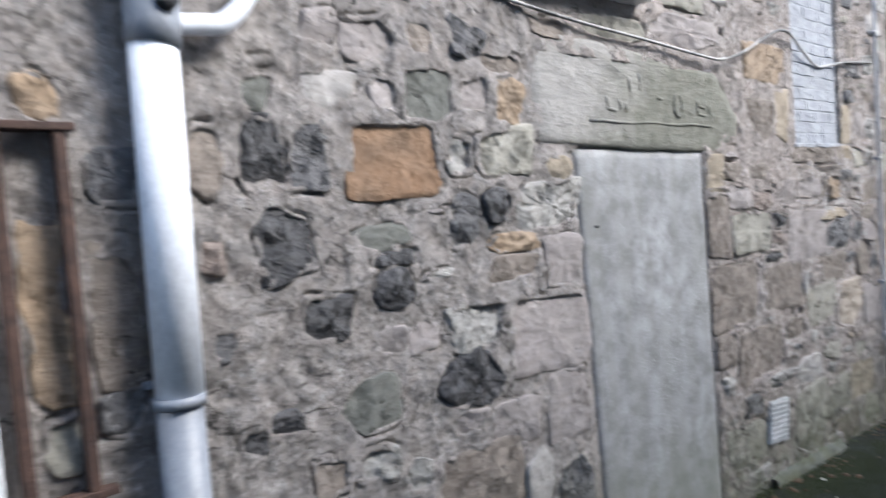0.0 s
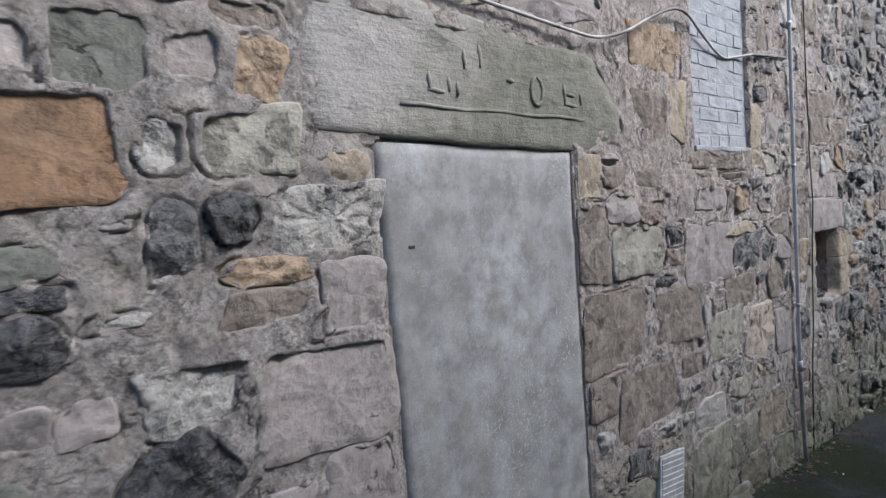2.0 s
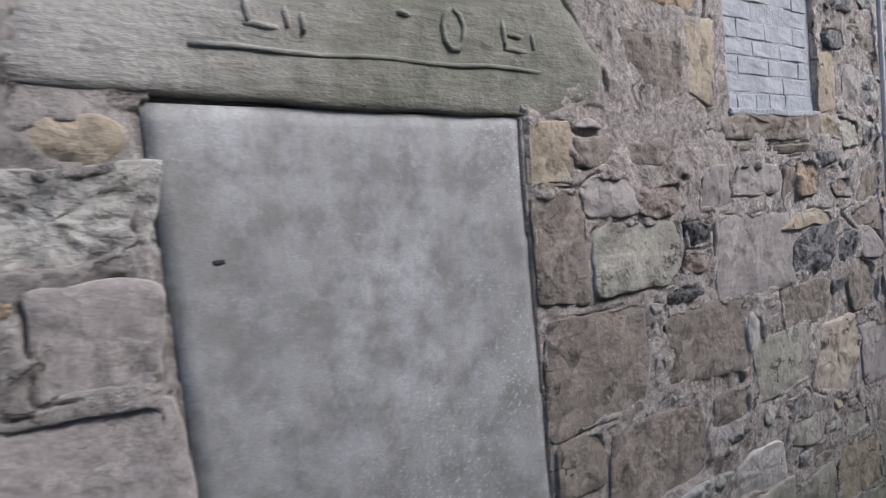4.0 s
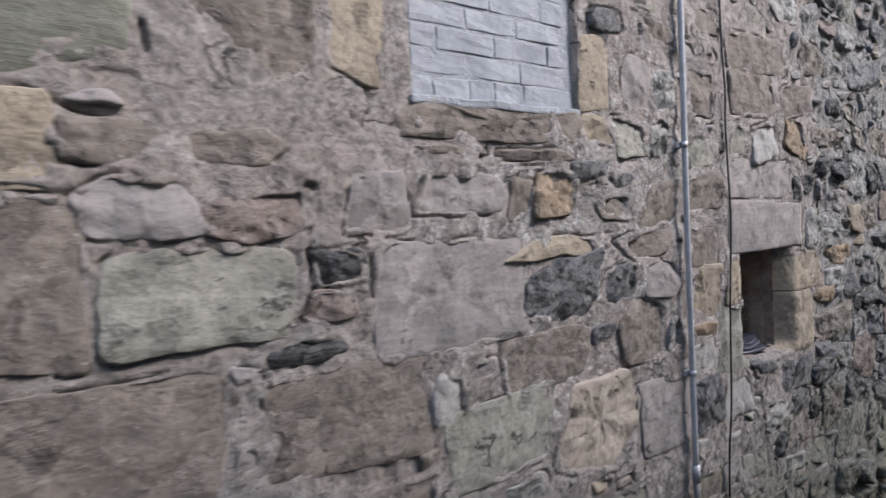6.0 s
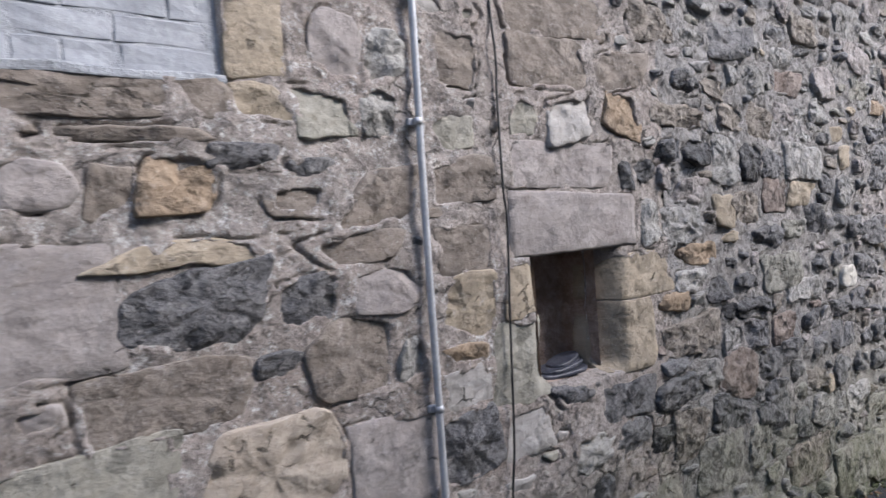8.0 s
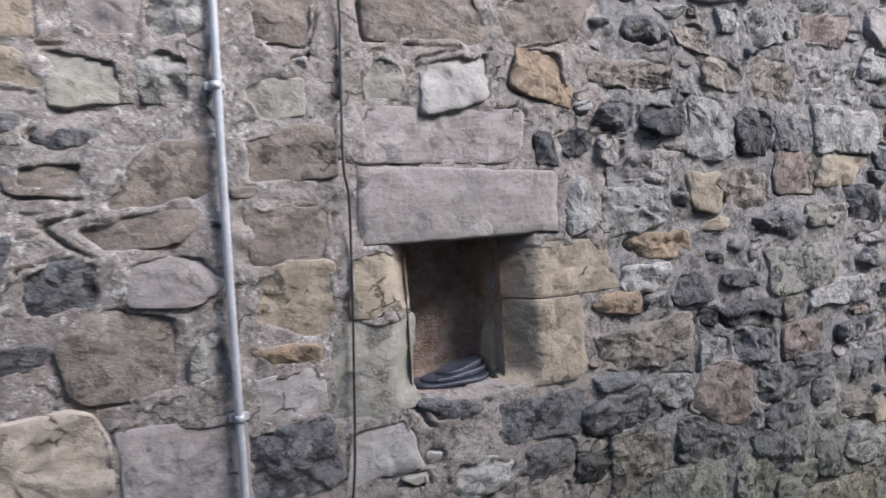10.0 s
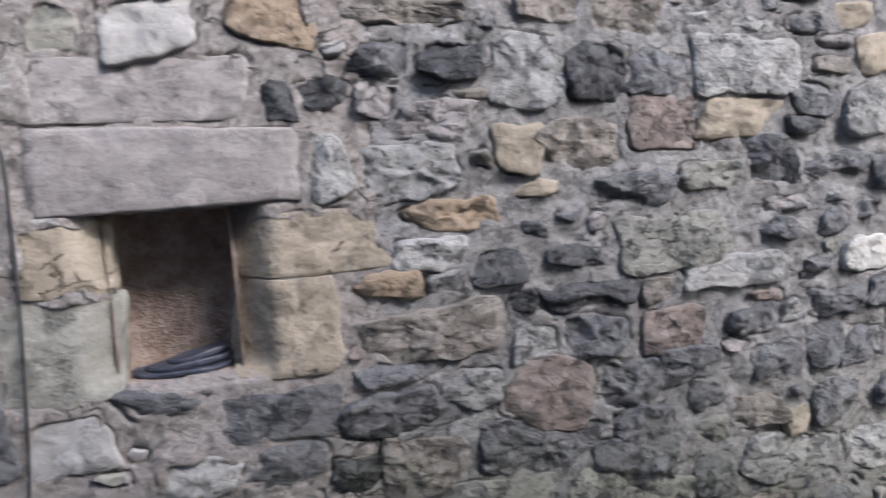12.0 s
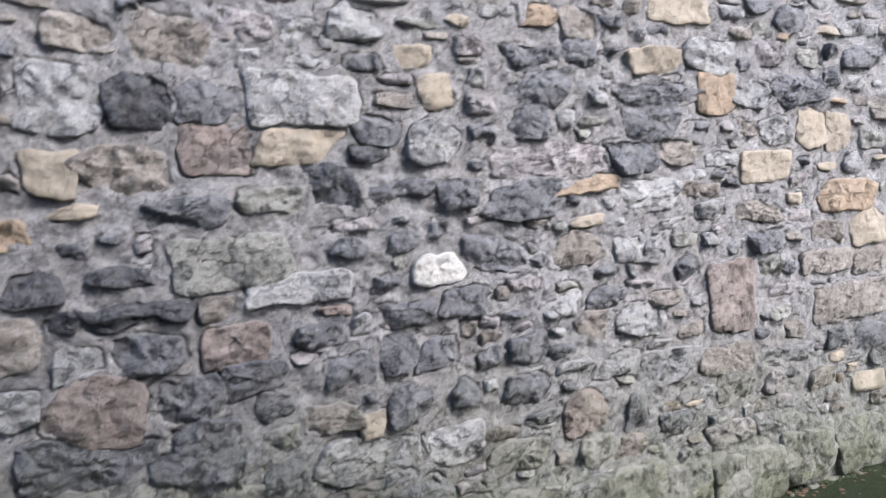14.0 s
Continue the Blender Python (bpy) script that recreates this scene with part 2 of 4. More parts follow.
def plain_mat(name, col, second, scale=30.0, rough=0.6, metal=0.0, relief=0.002, lo=0.4, hi=0.65):
    m, nt, b = node_mat(name)
    pos = world_vec(nt)
    n = noise_tex(nt, pos, scale, 5, 0.65)
    fine = noise_tex(nt, pos, scale * 5, 3, 0.7)
    c = mix(nt, ramp(nt, n, [(lo, 0.0), (hi, 1.0)]), col, second)
    nt.links.new(mix(nt, ramp(nt, fine, [(0.35, 0.3), (0.6, 0.0)]), c, tone(col, 0.55)), b.inputs["Base Color"])
    b.inputs["Roughness"].default_value, b.inputs["Metallic"].default_value = rough, metal
    bump(nt, b, [(n, relief), (fine, relief * 0.5)])
    return m


def asphalt_mat():
    m, nt, b = node_mat("damp_asphalt")
    pos = world_vec(nt)
    grit = noise_tex(nt, pos, 140.0, 3, 0.75)
    big = noise_tex(nt, pos, 0.9, 5, 0.62)
    coarse = noise_tex(nt, pos, 42.0, 6, 0.75)
    c = mix(nt, ramp(nt, coarse, [(0.38, 0.0), (0.64, 1.0)]), (0.007, 0.008, 0.009), (0.030, 0.030, 0.031))
    c = mix(nt, ramp(nt, grit, [(0.62, 0.0), (0.72, 0.8)]), c, (0.10, 0.10, 0.095))
    sep = nt.nodes.new("ShaderNodeSeparateXYZ")
    nt.links.new(pos, sep.inputs[0])
    near = ramp(nt, maths(nt, "MULTIPLY", maths(nt, "ADD", sep.outputs["Y"], 1.7), 0.6), [(0.1, 0.0), (0.9, 1.0)])
    moss = maths(nt, "MULTIPLY", ramp(nt, big, [(0.44, 0.0), (0.56, 1.0)]), near)
    # random patches of paler grey-blue
    damp = noise_tex(nt, pos, 2.3, 5, 0.68)
    c = mix(nt, ramp(nt, damp, [(0.45, 0.0), (0.6, 0.7)]), c, (0.055, 0.056, 0.060))
    c = mix(nt, maths(nt, "MULTIPLY", moss, 0.85), c, (0.022, 0.031, 0.008))
    nt.links.new(c, b.inputs["Base Color"])
    b.inputs["Specular IOR Level"].default_value = 0.15
    nt.links.new(ramp(nt, big, [(0.3, 0.6), (0.7, 0.95)]), b.inputs["Roughness"])
    bump(nt, b, [(big, 0.02), (coarse, 0.02), (grit, 0.006)])
    return m


M_MORTAR = mortar_mat("lime_mortar", (0.35, 0.298, 0.268), (0.375, 0.34, 0.318), 1.0, (0.285, 0.263, 0.250))
M_MORTAR_GREY = mortar_mat("old_grey_mortar", (0.272, 0.253, 0.24), (0.287, 0.276, 0.272), 0.9)
M_CEMENT, M_ASPHALT = cement_mat(), asphalt_mat()
M_WHITEBRICK = plain_mat("whitewashed_brick", (0.29, 0.305, 0.335), (0.38, 0.395, 0.425), 9.0, 0.85, 0.0, 0.004)
M_WHITEJOINT = plain_mat("whitewashed_joint", (0.28, 0.295, 0.32), (0.38, 0.395, 0.42), 14.0, 0.9, 0.0, 0.01)
M_PIPE = plain_mat("galvanised_steel", (0.45, 0.455, 0.475), (0.56, 0.565, 0.585), 14.0, 0.45, 0.3, 0.001)
M_PVC = plain_mat("white_plastic", (0.74, 0.77, 0.82), (0.80, 0.82, 0.86), 6.0, 0.6, 0.0, 0.0005)
M_PVCGREY = plain_mat("grey_plastic", (0.22, 0.235, 0.265), (0.29, 0.31, 0.34), 8.0, 0.45, 0.0, 0.001)
M_DULL = plain_mat("weathered_pipe", (0.20, 0.19, 0.175), (0.30, 0.285, 0.265), 16.0, 0.7, 0.0, 0.002)
M_RUST = plain_mat("rusty_iron", (0.045, 0.026, 0.020), (0.095, 0.052, 0.038), 25.0, 0.85, 0.0, 0.004)
M_CABLE = plain_mat("black_cable", (0.018, 0.018, 0.02), (0.04, 0.04, 0.042), 30.0, 0.55)
M_CABLEGREY = plain_mat("grey_cable", (0.38, 0.37, 0.36), (0.10, 0.10, 0.10), 3.0, 0.6, 0.0, 0.001, 0.5, 0.56)
M_SLATE = plain_mat("dark_slate", (0.030, 0.034, 0.05), (0.075, 0.08, 0.105), 18.0, 0.5, 0.0, 0.004)
M_HOLLOW = plain_mat("sooty_rubble", (0.24, 0.175, 0.14), (0.42, 0.34, 0.295), 14.0, 0.95, 0.0, 0.02)
# kept pale so that the unseen wall bounces light onto the stones
M_UNSEEN_WALL = plain_mat("weathered_render", (0.46, 0.44, 0.41), (0.56, 0.54, 0.51), 2.5, 0.95, 0.0, 0.02)
M_VENT = plain_mat("dirty_white_paint", (0.36, 0.37, 0.37), (0.52, 0.53, 0.54), 22.0, 0.7, 0.0, 0.002)
M_PETAL = plain_mat("pale_litter", (0.55, 0.53, 0.45), (0.7, 0.68, 0.6), 60.0, 0.8)
M_MOSS = plain_mat("moss", (0.025, 0.036, 0.010), (0.055, 0.066, 0.022), 70.0, 1.0, 0.0, 0.01)
M_PAINT = plain_mat("white_paint", (0.74, 0.75, 0.77), (0.8, 0.8, 0.8), 9.0, 0.5, 0.0, 0.001)

# ---- mesh helpers ----


def mesh_ob(name, verts, faces, mats, parent=None, smooth=True, slots=None):
    me = bpy.data.meshes.new(name)
    me.from_pydata(verts, [], faces)
    for m in mats if isinstance(mats, (list, tuple)) else [mats]:
        me.materials.append(m)
    if slots is not None:
        me.polygons.foreach_set("material_index", np.asarray(slots, dtype=np.int32))
    me.polygons.foreach_set("use_smooth", [smooth] * len(me.polygons))
    me.update()
    ob = new(name, me)
    ob.parent = parent
    return ob


def part(name, bm, material, parent=None, label="", smooth=False):
    me = bpy.data.meshes.new(name)
    bm.to_mesh(me)
    bm.free()
    me.materials.append(material)
    me.polygons.foreach_set("use_smooth", [smooth] * len(me.polygons))
    ob = new(name, me)
    ob.parent = parent
    return tagged(ob, label)


def box_bm(x0, x1, y0, y1, z0, z1, bevel=0.0, jitter=0.0, cuts=0):
    bm = bmesh.new()
    bmesh.ops.create_cube(bm, size=1.0)
    for v in bm.verts:
        v.co = Vector(((x0 + x1) / 2 + v.co.x * (x1 - x0), (y0 + y1) / 2 + v.co.y * (y1 - y0), (z0 + z1) / 2 + v.co.z * (z1 - z0)))
    if bevel:
        bmesh.ops.bevel(bm, geom=bm.edges[:], offset=bevel, segments=2, affect="EDGES", profile=0.6)
    if cuts:
        bmesh.ops.subdivide_edges(bm, edges=bm.edges[:], cuts=cuts, use_grid_fill=True)
    if jitter:
        for v in bm.verts:
            v.co += noise.noise_vector(v.co * 11.0) * jitter + noise.noise_vector(v.co * 37.0) * jitter * 0.5
    return bm


def tube_bm(points, radius, seg=10, radii=None):
    """A round tube along points."""
    bm = bmesh.new()
    rings = []
    pts = [Vector(p) for p in points]
    for i, p in enumerate(pts):
        d = (pts[min(i + 1, len(pts) - 1)] - pts[max(i - 1, 0)]).normalized()
        side = d.orthogonal().normalized() if i == 0 else (side - d * side.dot(d)).normalized()
        up = d.cross(side)
        r = radii[i] if radii else radius
        rings.append([bm.verts.new(p + (side * math.cos(a) + up * math.sin(a)) * r) for a in (2 * math.pi * k / seg for k in range(seg))])
    for a, b in zip(rings, rings[1:]):
        for k in range(seg):
            bm.faces.new((a[k], a[(k + 1) % seg], b[(k + 1) % seg], b[k]))
    bm.faces.new(rings[0][::-1]), bm.faces.new(rings[-1])
    bmesh.ops.recalc_face_normals(bm, faces=bm.faces[:])
    return bm


def spline(points, n=12):
    """A smooth line through points."""
    p = [Vector(q) for q in points]
    p = [p[0] * 2 - p[1]] + p + [p[-1] * 2 - p[-2]]
    out = []
    for a, b, c, d in zip(p, p[1:], p[2:], p[3:]):
        for i in range(n):
            t = i / n
            out.append(0.5 * (2 * b + (c - a) * t + (2 * a - 5 * b + 4 * c - d) * t * t + (3 * b - a - 3 * c + d) * t ** 3))
    return out + [p[-2]]


# ---- stones: where each one sits in the wall ----
rng = np.random.RandomState(7)
hew = np.random.RandomState(23)
STONES = []


def sides(shape):
    """The straight broken sides of a stone: the way each one faces and how far out it lies, in units of the half sizes."""
    turn, far = {"B": (0.055, 0.03), "S": (0.17, 0.07), "R": (0.3, 0.08)}[shape]
    out = [(k * math.pi / 2 + turn * hew.randn(), 1 + far * hew.randn()) for k in range(4)]
    for k in range(4):
        if hew.rand() < {"B": 0.3, "S": 0.55, "R": 0.9}[shape]:
            out.append((math.pi / 4 + k * math.pi / 2 + 0.3 * hew.randn(), {"B": 1.27, "S": 1.12, "R": 1.03}[shape] + 0.09 * hew.randn()))
    return out



def st(x, z, w, h, kind, shape="S", proud=None):
    """Remember a stone centred at (x, z), w by h, of a kind of rock; B a squared block, R a rounded cobble, S in between."""
    if x > 2.55 and kind in "gmbnp":
        kind = kind.upper()
    power = {"B": 16.0, "S": 15.0, "R": 5.0}[shape]
    amp = {"B": 0.012, "S": 0.028, "R": 0.02}[shape]
    w, h = (w * 1.03, h * 1.03) if x < 2.5 else (w * 1.09, h * 1.09)
    if proud is None:
        proud = {"B": 0.010, "S": 0.012, "R": 0.016}[shape] + (0.008 if kind in "kd" else 0.0) + rng.rand() * 0.009 + (0.012 * rng.rand() if x > 2.5 else 0.0)
    if x > 2.5 and z < 0.28 - 0.045 * (x + 4.35):
        proud += 0.012 + 0.028 * rng.rand()
    if kind == "k":
        amp *= 1.5
    waves = [(k, amp * rng.randn() / k ** 0.6, rng.rand() * 6.283) for k in (2, 3, 5, 8, 13)]
    STONES.append((x, z, w / 2, h / 2, kind, power, waves, proud, sides(shape)))


def rim(stone, a):
    """The outline's radius at angle a, in units of the half sizes."""
    power, waves = stone[5], stone[6]
    r = sum((np.maximum(np.cos(a - f), 0.0) / far) ** power for f, far in stone[8]) ** (-1 / power)
    return r * (1 + sum(w * np.sin(k * a + f) for k, w, f in waves))


TABLES = {}


def value_noise(x, y, seed):
    r = TABLES.setdefault(seed, np.random.RandomState(seed).rand(256, 256) if seed not in TABLES else None)
    i, j = np.floor(x).astype(int), np.floor(y).astype(int)
    u, v = x - i, y - j
    u, v = u * u * (3 - 2 * u), v * v * (3 - 2 * v)
    i, j, i2, j2 = i % 256, j % 256, (i + 1) % 256, (j + 1) % 256
    return (r[i, j] * (1 - u) + r[i2, j] * u) * (1 - v) + (r[i, j2] * (1 - u) + r[i2, j2] * u) * v - 0.5


def fbm(x, y, seed, octaves=3):
    return sum(value_noise(x * 2 ** o + 17 * o, y * 2 ** o + 31 * o, seed + o) / 2 ** o for o in range(octaves))


def crooked(x, z):
    """How far the masonry's lines stray from true at (x, z): the same for a stone and for the mortar round it."""
    firm = 0.55 + 0.2 * np.clip((x - 2.0) / 0.8, 0, 1)
    raw = 1.0 + 0.55 * np.clip((x - 2.0) / 0.8, 0, 1)
    dx = 0.034 * value_noise(x * 7, z * 7, 80) + 0.014 * raw * value_noise(x * 19, z * 19, 82) + 0.007 * raw * value_noise(x * 48, z * 48, 84)
    dz = 0.030 * value_noise(x * 7, z * 7, 90) + 0.014 * raw * value_noise(x * 19, z * 19, 92) + 0.007 * raw * value_noise(x * 48, z * 48, 94)
    return dx * firm, dz * firm


def worn(x, z):
    """How far the face is worn back round the mouth of the niche."""
    up = np.clip((z - 0.735) / 0.05, 0, 1) * (z < 1.25)
    a, b = np.clip((x - 1.765) / 0.09, 0, 1), np.clip((2.31 - x) / 0.12, 0, 1)
    return up * np.where(x < 2.03, 0.075 * a * a * (3 - 2 * a), 0.11 * b * b * (3 - 2 * b))


st(-4.07, 1.37, 0.10, 0.43, "o", "B"); st(-4.06, 1.06, 0.11, 0.14, "n"); st(-4.05, 1.89, 0.09, 0.12, "o")
st(-3.93, 1.11, 0.12, 0.11, "d"); st(-3.92, 1.36, 0.12, 0.38, "b", "B"); st(-3.91, 1.70, 0.13, 0.15, "d")
st(-3.67, 1.49, 0.08, 0.13, "r"); st(-3.66, 1.23, 0.09, 0.12, "d"); st(-3.66, 1.74, 0.11, 0.17, "b")
st(-3.60, 0.94, 0.09, 0.08, "k"); st(-3.51, 1.93, 0.11, 0.12, "h"); st(-3.50, 0.97, 0.12, 0.08, "k")
st(-3.50, 1.75, 0.15, 0.21, "k"); st(-3.46, 1.50, 0.17, 0.21, "k"); st(-3.36, 0.76, 0.13, 0.12, "b")
st(-3.35, 1.26, 0.19, 0.14, "k"); st(-3.35, 1.75, 0.14, 0.24, "d"); st(-3.29, 2.13, 0.14, 0.12, "m")
st(-3.29, 1.95, 0.20, 0.11, "p"); st(-3.20, 0.76, 0.17, 0.12, "g"); st(-3.19, 0.95, 0.23, 0.19, "h")
# the thin k stone at x = -3.08 paints in a shaded hollow
st(-3.11, 1.485, 0.25, 0.10, "h", "R"); st(-3.08, 1.41, 0.17, 0.05, "k"); st(-3.10, 2.12, 0.23, 0.15, "m")
st(-3.09, 1.14, 0.11, 0.09, "m"); st(-3.08, 1.31, 0.17, 0.15, "k", "R"); st(-3.06, 1.95, 0.11, 0.13, "m")
st(-3.03, 1.735, 0.40, 0.26, "u", "B"); st(-3.03, 0.66, 0.13, 0.12, "g"); st(-2.96, 1.13, 0.14, 0.10, "m")
st(-2.90, 2.14, 0.13, 0.13, "b"); st(-2.88, 1.95, 0.25, 0.19, "h", "B"); st(-2.78, 0.79, 0.16, 0.09, "m")
st(-2.76, 1.74, 0.13, 0.15, "g"); st(-2.75, 1.52, 0.12, 0.17, "d"); st(-2.75, 0.94, 0.33, 0.22, "k", "R")
st(-2.75, 0.56, 0.42, 0.26, "b", "B"); st(-2.71, 1.13, 0.28, 0.17, "g"); st(-2.68, 2.15, 0.17, 0.12, "d")
st(-2.66, 1.97, 0.16, 0.16, "m"); st(-2.59, 1.56, 0.16, 0.13, "k", "R"); st(-2.55, 0.73, 0.26, 0.19, "m")
st(-2.53, 1.76, 0.29, 0.19, "n"); st(-2.51, 2.09, 0.25, 0.09, "b"); st(-2.50, 1.32, 0.28, 0.10, "b")
st(-2.49, 1.42, 0.27, 0.08, "o"); st(-2.48, 1.95, 0.17, 0.17, "o"); st(-2.44, 0.44, 0.16, 0.27, "p")
st(-2.32, 1.04, 0.46, 0.33, "m", "B"); st(-2.29, 1.55, 0.37, 0.19, "g", "S"); st(-2.24, 0.72, 0.27, 0.30, "m", "B")
st(-2.24, 0.34, 0.23, 0.29, "d"); st(-2.22, 1.70, 0.17, 0.12, "y", "R"); st(-2.22, 2.26, 0.24, 0.09, "b")
st(-2.22, 1.32, 0.25, 0.20, "m", "B"); st(-1.81, 2.30, 0.47, 0.11, "n"); st(-1.21, 2.35, 0.60, 0.17, "m")
st(-0.975, 1.65, 0.19, 0.19, "y", "B"); st(-0.955, 1.37, 0.22, 0.35, "b", "B"); st(-0.94, 0.70, 0.21, 0.18, "b", "B")
st(-0.82, 0.98, 0.455, 0.35, "b", "B"); st(-0.78, 1.65, 0.20, 0.09, "b"); st(-0.75, 0.12, 0.44, 0.25, "n")
st(-0.73, 1.51, 0.24, 0.14, "m"); st(-0.61, 1.31, 0.44, 0.22, "n", "B"); st(-0.55, 0.62, 0.52, 0.28, "b", "B")
st(-0.54, 1.65, 0.26, 0.09, "b"); st(-0.53, 0.92, 0.08, 0.10, "m"); st(-0.47, 1.49, 0.25, 0.12, "r")
st(-0.43, 0.42, 0.24, 0.11, "g"); st(-0.42, 1.91, 0.26, 0.26, "b"); st(-0.38, 2.26, 0.49, 0.23, "o", "B")
st(-0.37, 1.15, 0.22, 0.06, "k"); st(-0.29, 1.25, 0.16, 0.08, "r"); st(-0.26, 1.35, 0.15, 0.10, "k")
st(-0.24, 0.96, 0.47, 0.26, "b", "B"); st(-0.18, 1.99, 0.16, 0.30, "y", "B"); st(-0.14, 1.51, 0.20, 0.17, "m")
st(0.03, 0.06, 0.43, 0.39, "n"); st(0.05, 0.38, 0.35, 0.18, "p"); st(0.07, 0.94, 0.12, 0.16, "p")
st(0.12, 1.24, 0.57, 0.32, "m", "B"); st(0.13, 1.66, 0.26, 0.03, "b"); st(0.16, 1.53, 0.37, 0.12, "m")
st(0.22, -0.21, 0.56, 0.19, "m"); st(0.28, 0.78, 0.46, 0.25, "n", "B"); st(0.41, 1.52, 0.11, 0.11, "b")
st(0.46, 1.65, 0.38, 0.05, "b"); st(0.50, 0.99, 0.41, 0.18, "b", "B"); st(0.57, 1.53, 0.20, 0.15, "o")
st(0.59, 1.21, 0.34, 0.19, "d"); st(0.63, 1.35, 0.39, 0.07, "y"); st(0.75, 1.60, 0.21, 0.07, "d")
st(0.75, 0.72, 0.43, 0.33, "c", "S"); st(0.79, 1.75, 0.17, 0.11, "y"); st(0.79, 1.03, 0.16, 0.07, "d")
st(0.80, 1.95, 0.17, 0.26, "y", "B"); st(0.47, 0.13, 0.38, 0.24, "n", "B"); st(0.90, 0.16, 0.44, 0.27, "y", "B"); st(0.62, -0.12, 0.46, 0.20, "b", "B"); st(1.08, -0.10, 0.36, 0.20, "n", "B"); st(0.90, 1.20, 0.19, 0.13, "d")
st(0.94, 1.57, 0.15, 0.06, "d"); st(0.99, 1.72, 0.20, 0.14, "n"); st(1.03, 1.01, 0.29, 0.23, "b")
st(1.05, 1.93, 0.17, 0.21, "m"); st(1.06, 1.33, 0.31, 0.11, "b"); st(1.15, 0.66, 0.31, 0.28, "m", "B")
st(1.16, 1.19, 0.24, 0.13, "m"); st(1.18, 1.74, 0.14, 0.17, "g"); st(1.19, 1.48, 0.23, 0.16, "b")
st(1.21, 1.92, 0.15, 0.18, "g", "R"); st(1.24, 0.97, 0.10, 0.16, "g"); st(1.45, 0.83, 0.20, 0.13, "p", "B")
st(1.45, 0.64, 0.30, 0.22, "d"); st(1.46, 0.94, 0.18, 0.07, "o"); st(1.48, 1.29, 0.24, 0.17, "b", "B")
st(1.48, 1.10, 0.24, 0.21, "y"); st(1.50, 1.93, 0.18, 0.18, "b"); st(1.51, 1.53, 0.28, 0.15, "b")
st(1.725, 0.88, 0.30, 0.29, "n", "B"); st(1.73, 0.62, 0.21, 0.17, "p"); st(1.745, 1.13, 0.21, 0.21, "y", "B")
st(1.79, 1.75, 0.14, 0.15, "n"); st(1.95, 1.96, 0.42, 0.20, "b", "B"); st(1.97, 0.71, 0.23, 0.07, "d")
st(1.98, 1.58, 0.56, 0.17, "m", "B"); st(2.01, 2.15, 0.60, 0.17, "b", "B"); st(2.03, 1.75, 0.27, 0.17, "p")
st(2.04, 0.46, 0.26, 0.14, "g"); st(2.28, 0.62, 0.35, 0.15, "d", "B"); st(2.29, 0.47, 0.22, 0.11, "d")
st(2.335, 0.88, 0.30, 0.28, "y", "B"); st(2.36, 1.54, 0.08, 0.12, "k"); st(2.36, 1.78, 0.22, 0.18, "o")
st(2.40, 1.125, 0.43, 0.19, "y", "B"); st(2.49, 1.33, 0.14, 0.19, "g", "R"); st(2.49, 1.56, 0.16, 0.10, "k")
st(2.49, 0.40, 0.17, 0.13, "k"); st(2.63, 0.58, 0.31, 0.13, "d"); st(2.63, 0.70, 0.23, 0.07, "d")
st(2.64, 0.98, 0.21, 0.07, "o"); st(2.65, 1.53, 0.12, 0.11, "m"); st(2.66, 1.64, 0.17, 0.09, "d")
st(2.72, 0.38, 0.24, 0.20, "b"); st(2.73, 1.31, 0.32, 0.16, "g"); st(2.74, 1.80, 0.35, 0.09, "b")
st(2.77, 1.06, 0.24, 0.10, "p"); st(2.79, 0.81, 0.41, 0.17, "b"); st(2.80, 1.46, 0.18, 0.10, "m")
st(2.84, 1.17, 0.29, 0.08, "o"); st(2.87, 1.64, 0.18, 0.12, "k"); st(2.90, 0.62, 0.19, 0.12, "g")
st(2.94, 0.19, 0.35, 0.22, "n", "B"); st(2.98, 1.00, 0.17, 0.11, "k"); st(3.06, 0.88, 0.10, 0.08, "k", "R")
st(3.09, 0.40, 0.41, 0.15, "d"); st(3.09, 1.36, 0.16, 0.13, "y"); st(3.10, 1.10, 0.08, 0.05, "k")
st(3.11, 0.74, 0.14, 0.12, "g"); st(3.13, 1.59, 0.22, 0.21, "g"); st(3.14, 0.57, 0.27, 0.19, "r")
st(3.22, 1.81, 0.24, 0.13, "b"); st(3.25, 1.01, 0.20, 0.07, "k"); st(3.29, 0.18, 0.19, 0.21, "n")
st(3.31, 0.88, 0.31, 0.08, "k"); st(3.31, 1.36, 0.25, 0.15, "b"); st(3.32, 0.73, 0.23, 0.12, "d")
st(3.36, 1.59, 0.21, 0.17, "k"); st(3.42, 0.54, 0.26, 0.17, "d"); st(3.44, 0.27, 0.29, 0.18, "d")
st(3.46, 1.21, 0.28, 0.10, "d"); st(3.46, 1.79, 0.23, 0.17, "b"); st(3.48, 0.39, 0.21, 0.16, "d")
st(3.54, 0.14, 0.20, 0.13, "n"); st(3.59, 1.59, 0.21, 0.14, "d"); st(3.60, 1.02, 0.39, 0.18, "n", "B")
st(3.60, 1.42, 0.23, 0.18, "r", "B"); st(3.61, 0.72, 0.24, 0.17, "r"); st(3.65, 0.59, 0.20, 0.12, "d")
st(3.74, 0.18, 0.16, 0.15, "d"); st(3.74, 0.34, 0.15, 0.09, "n"); st(3.77, 1.23, 0.23, 0.09, "n")
st(3.85, -0.04, 0.45, 0.20, "b", "B"); st(3.85, 0.90, 0.36, 0.10, "p", "B"); st(3.87, 1.42, 0.25, 0.13, "y")
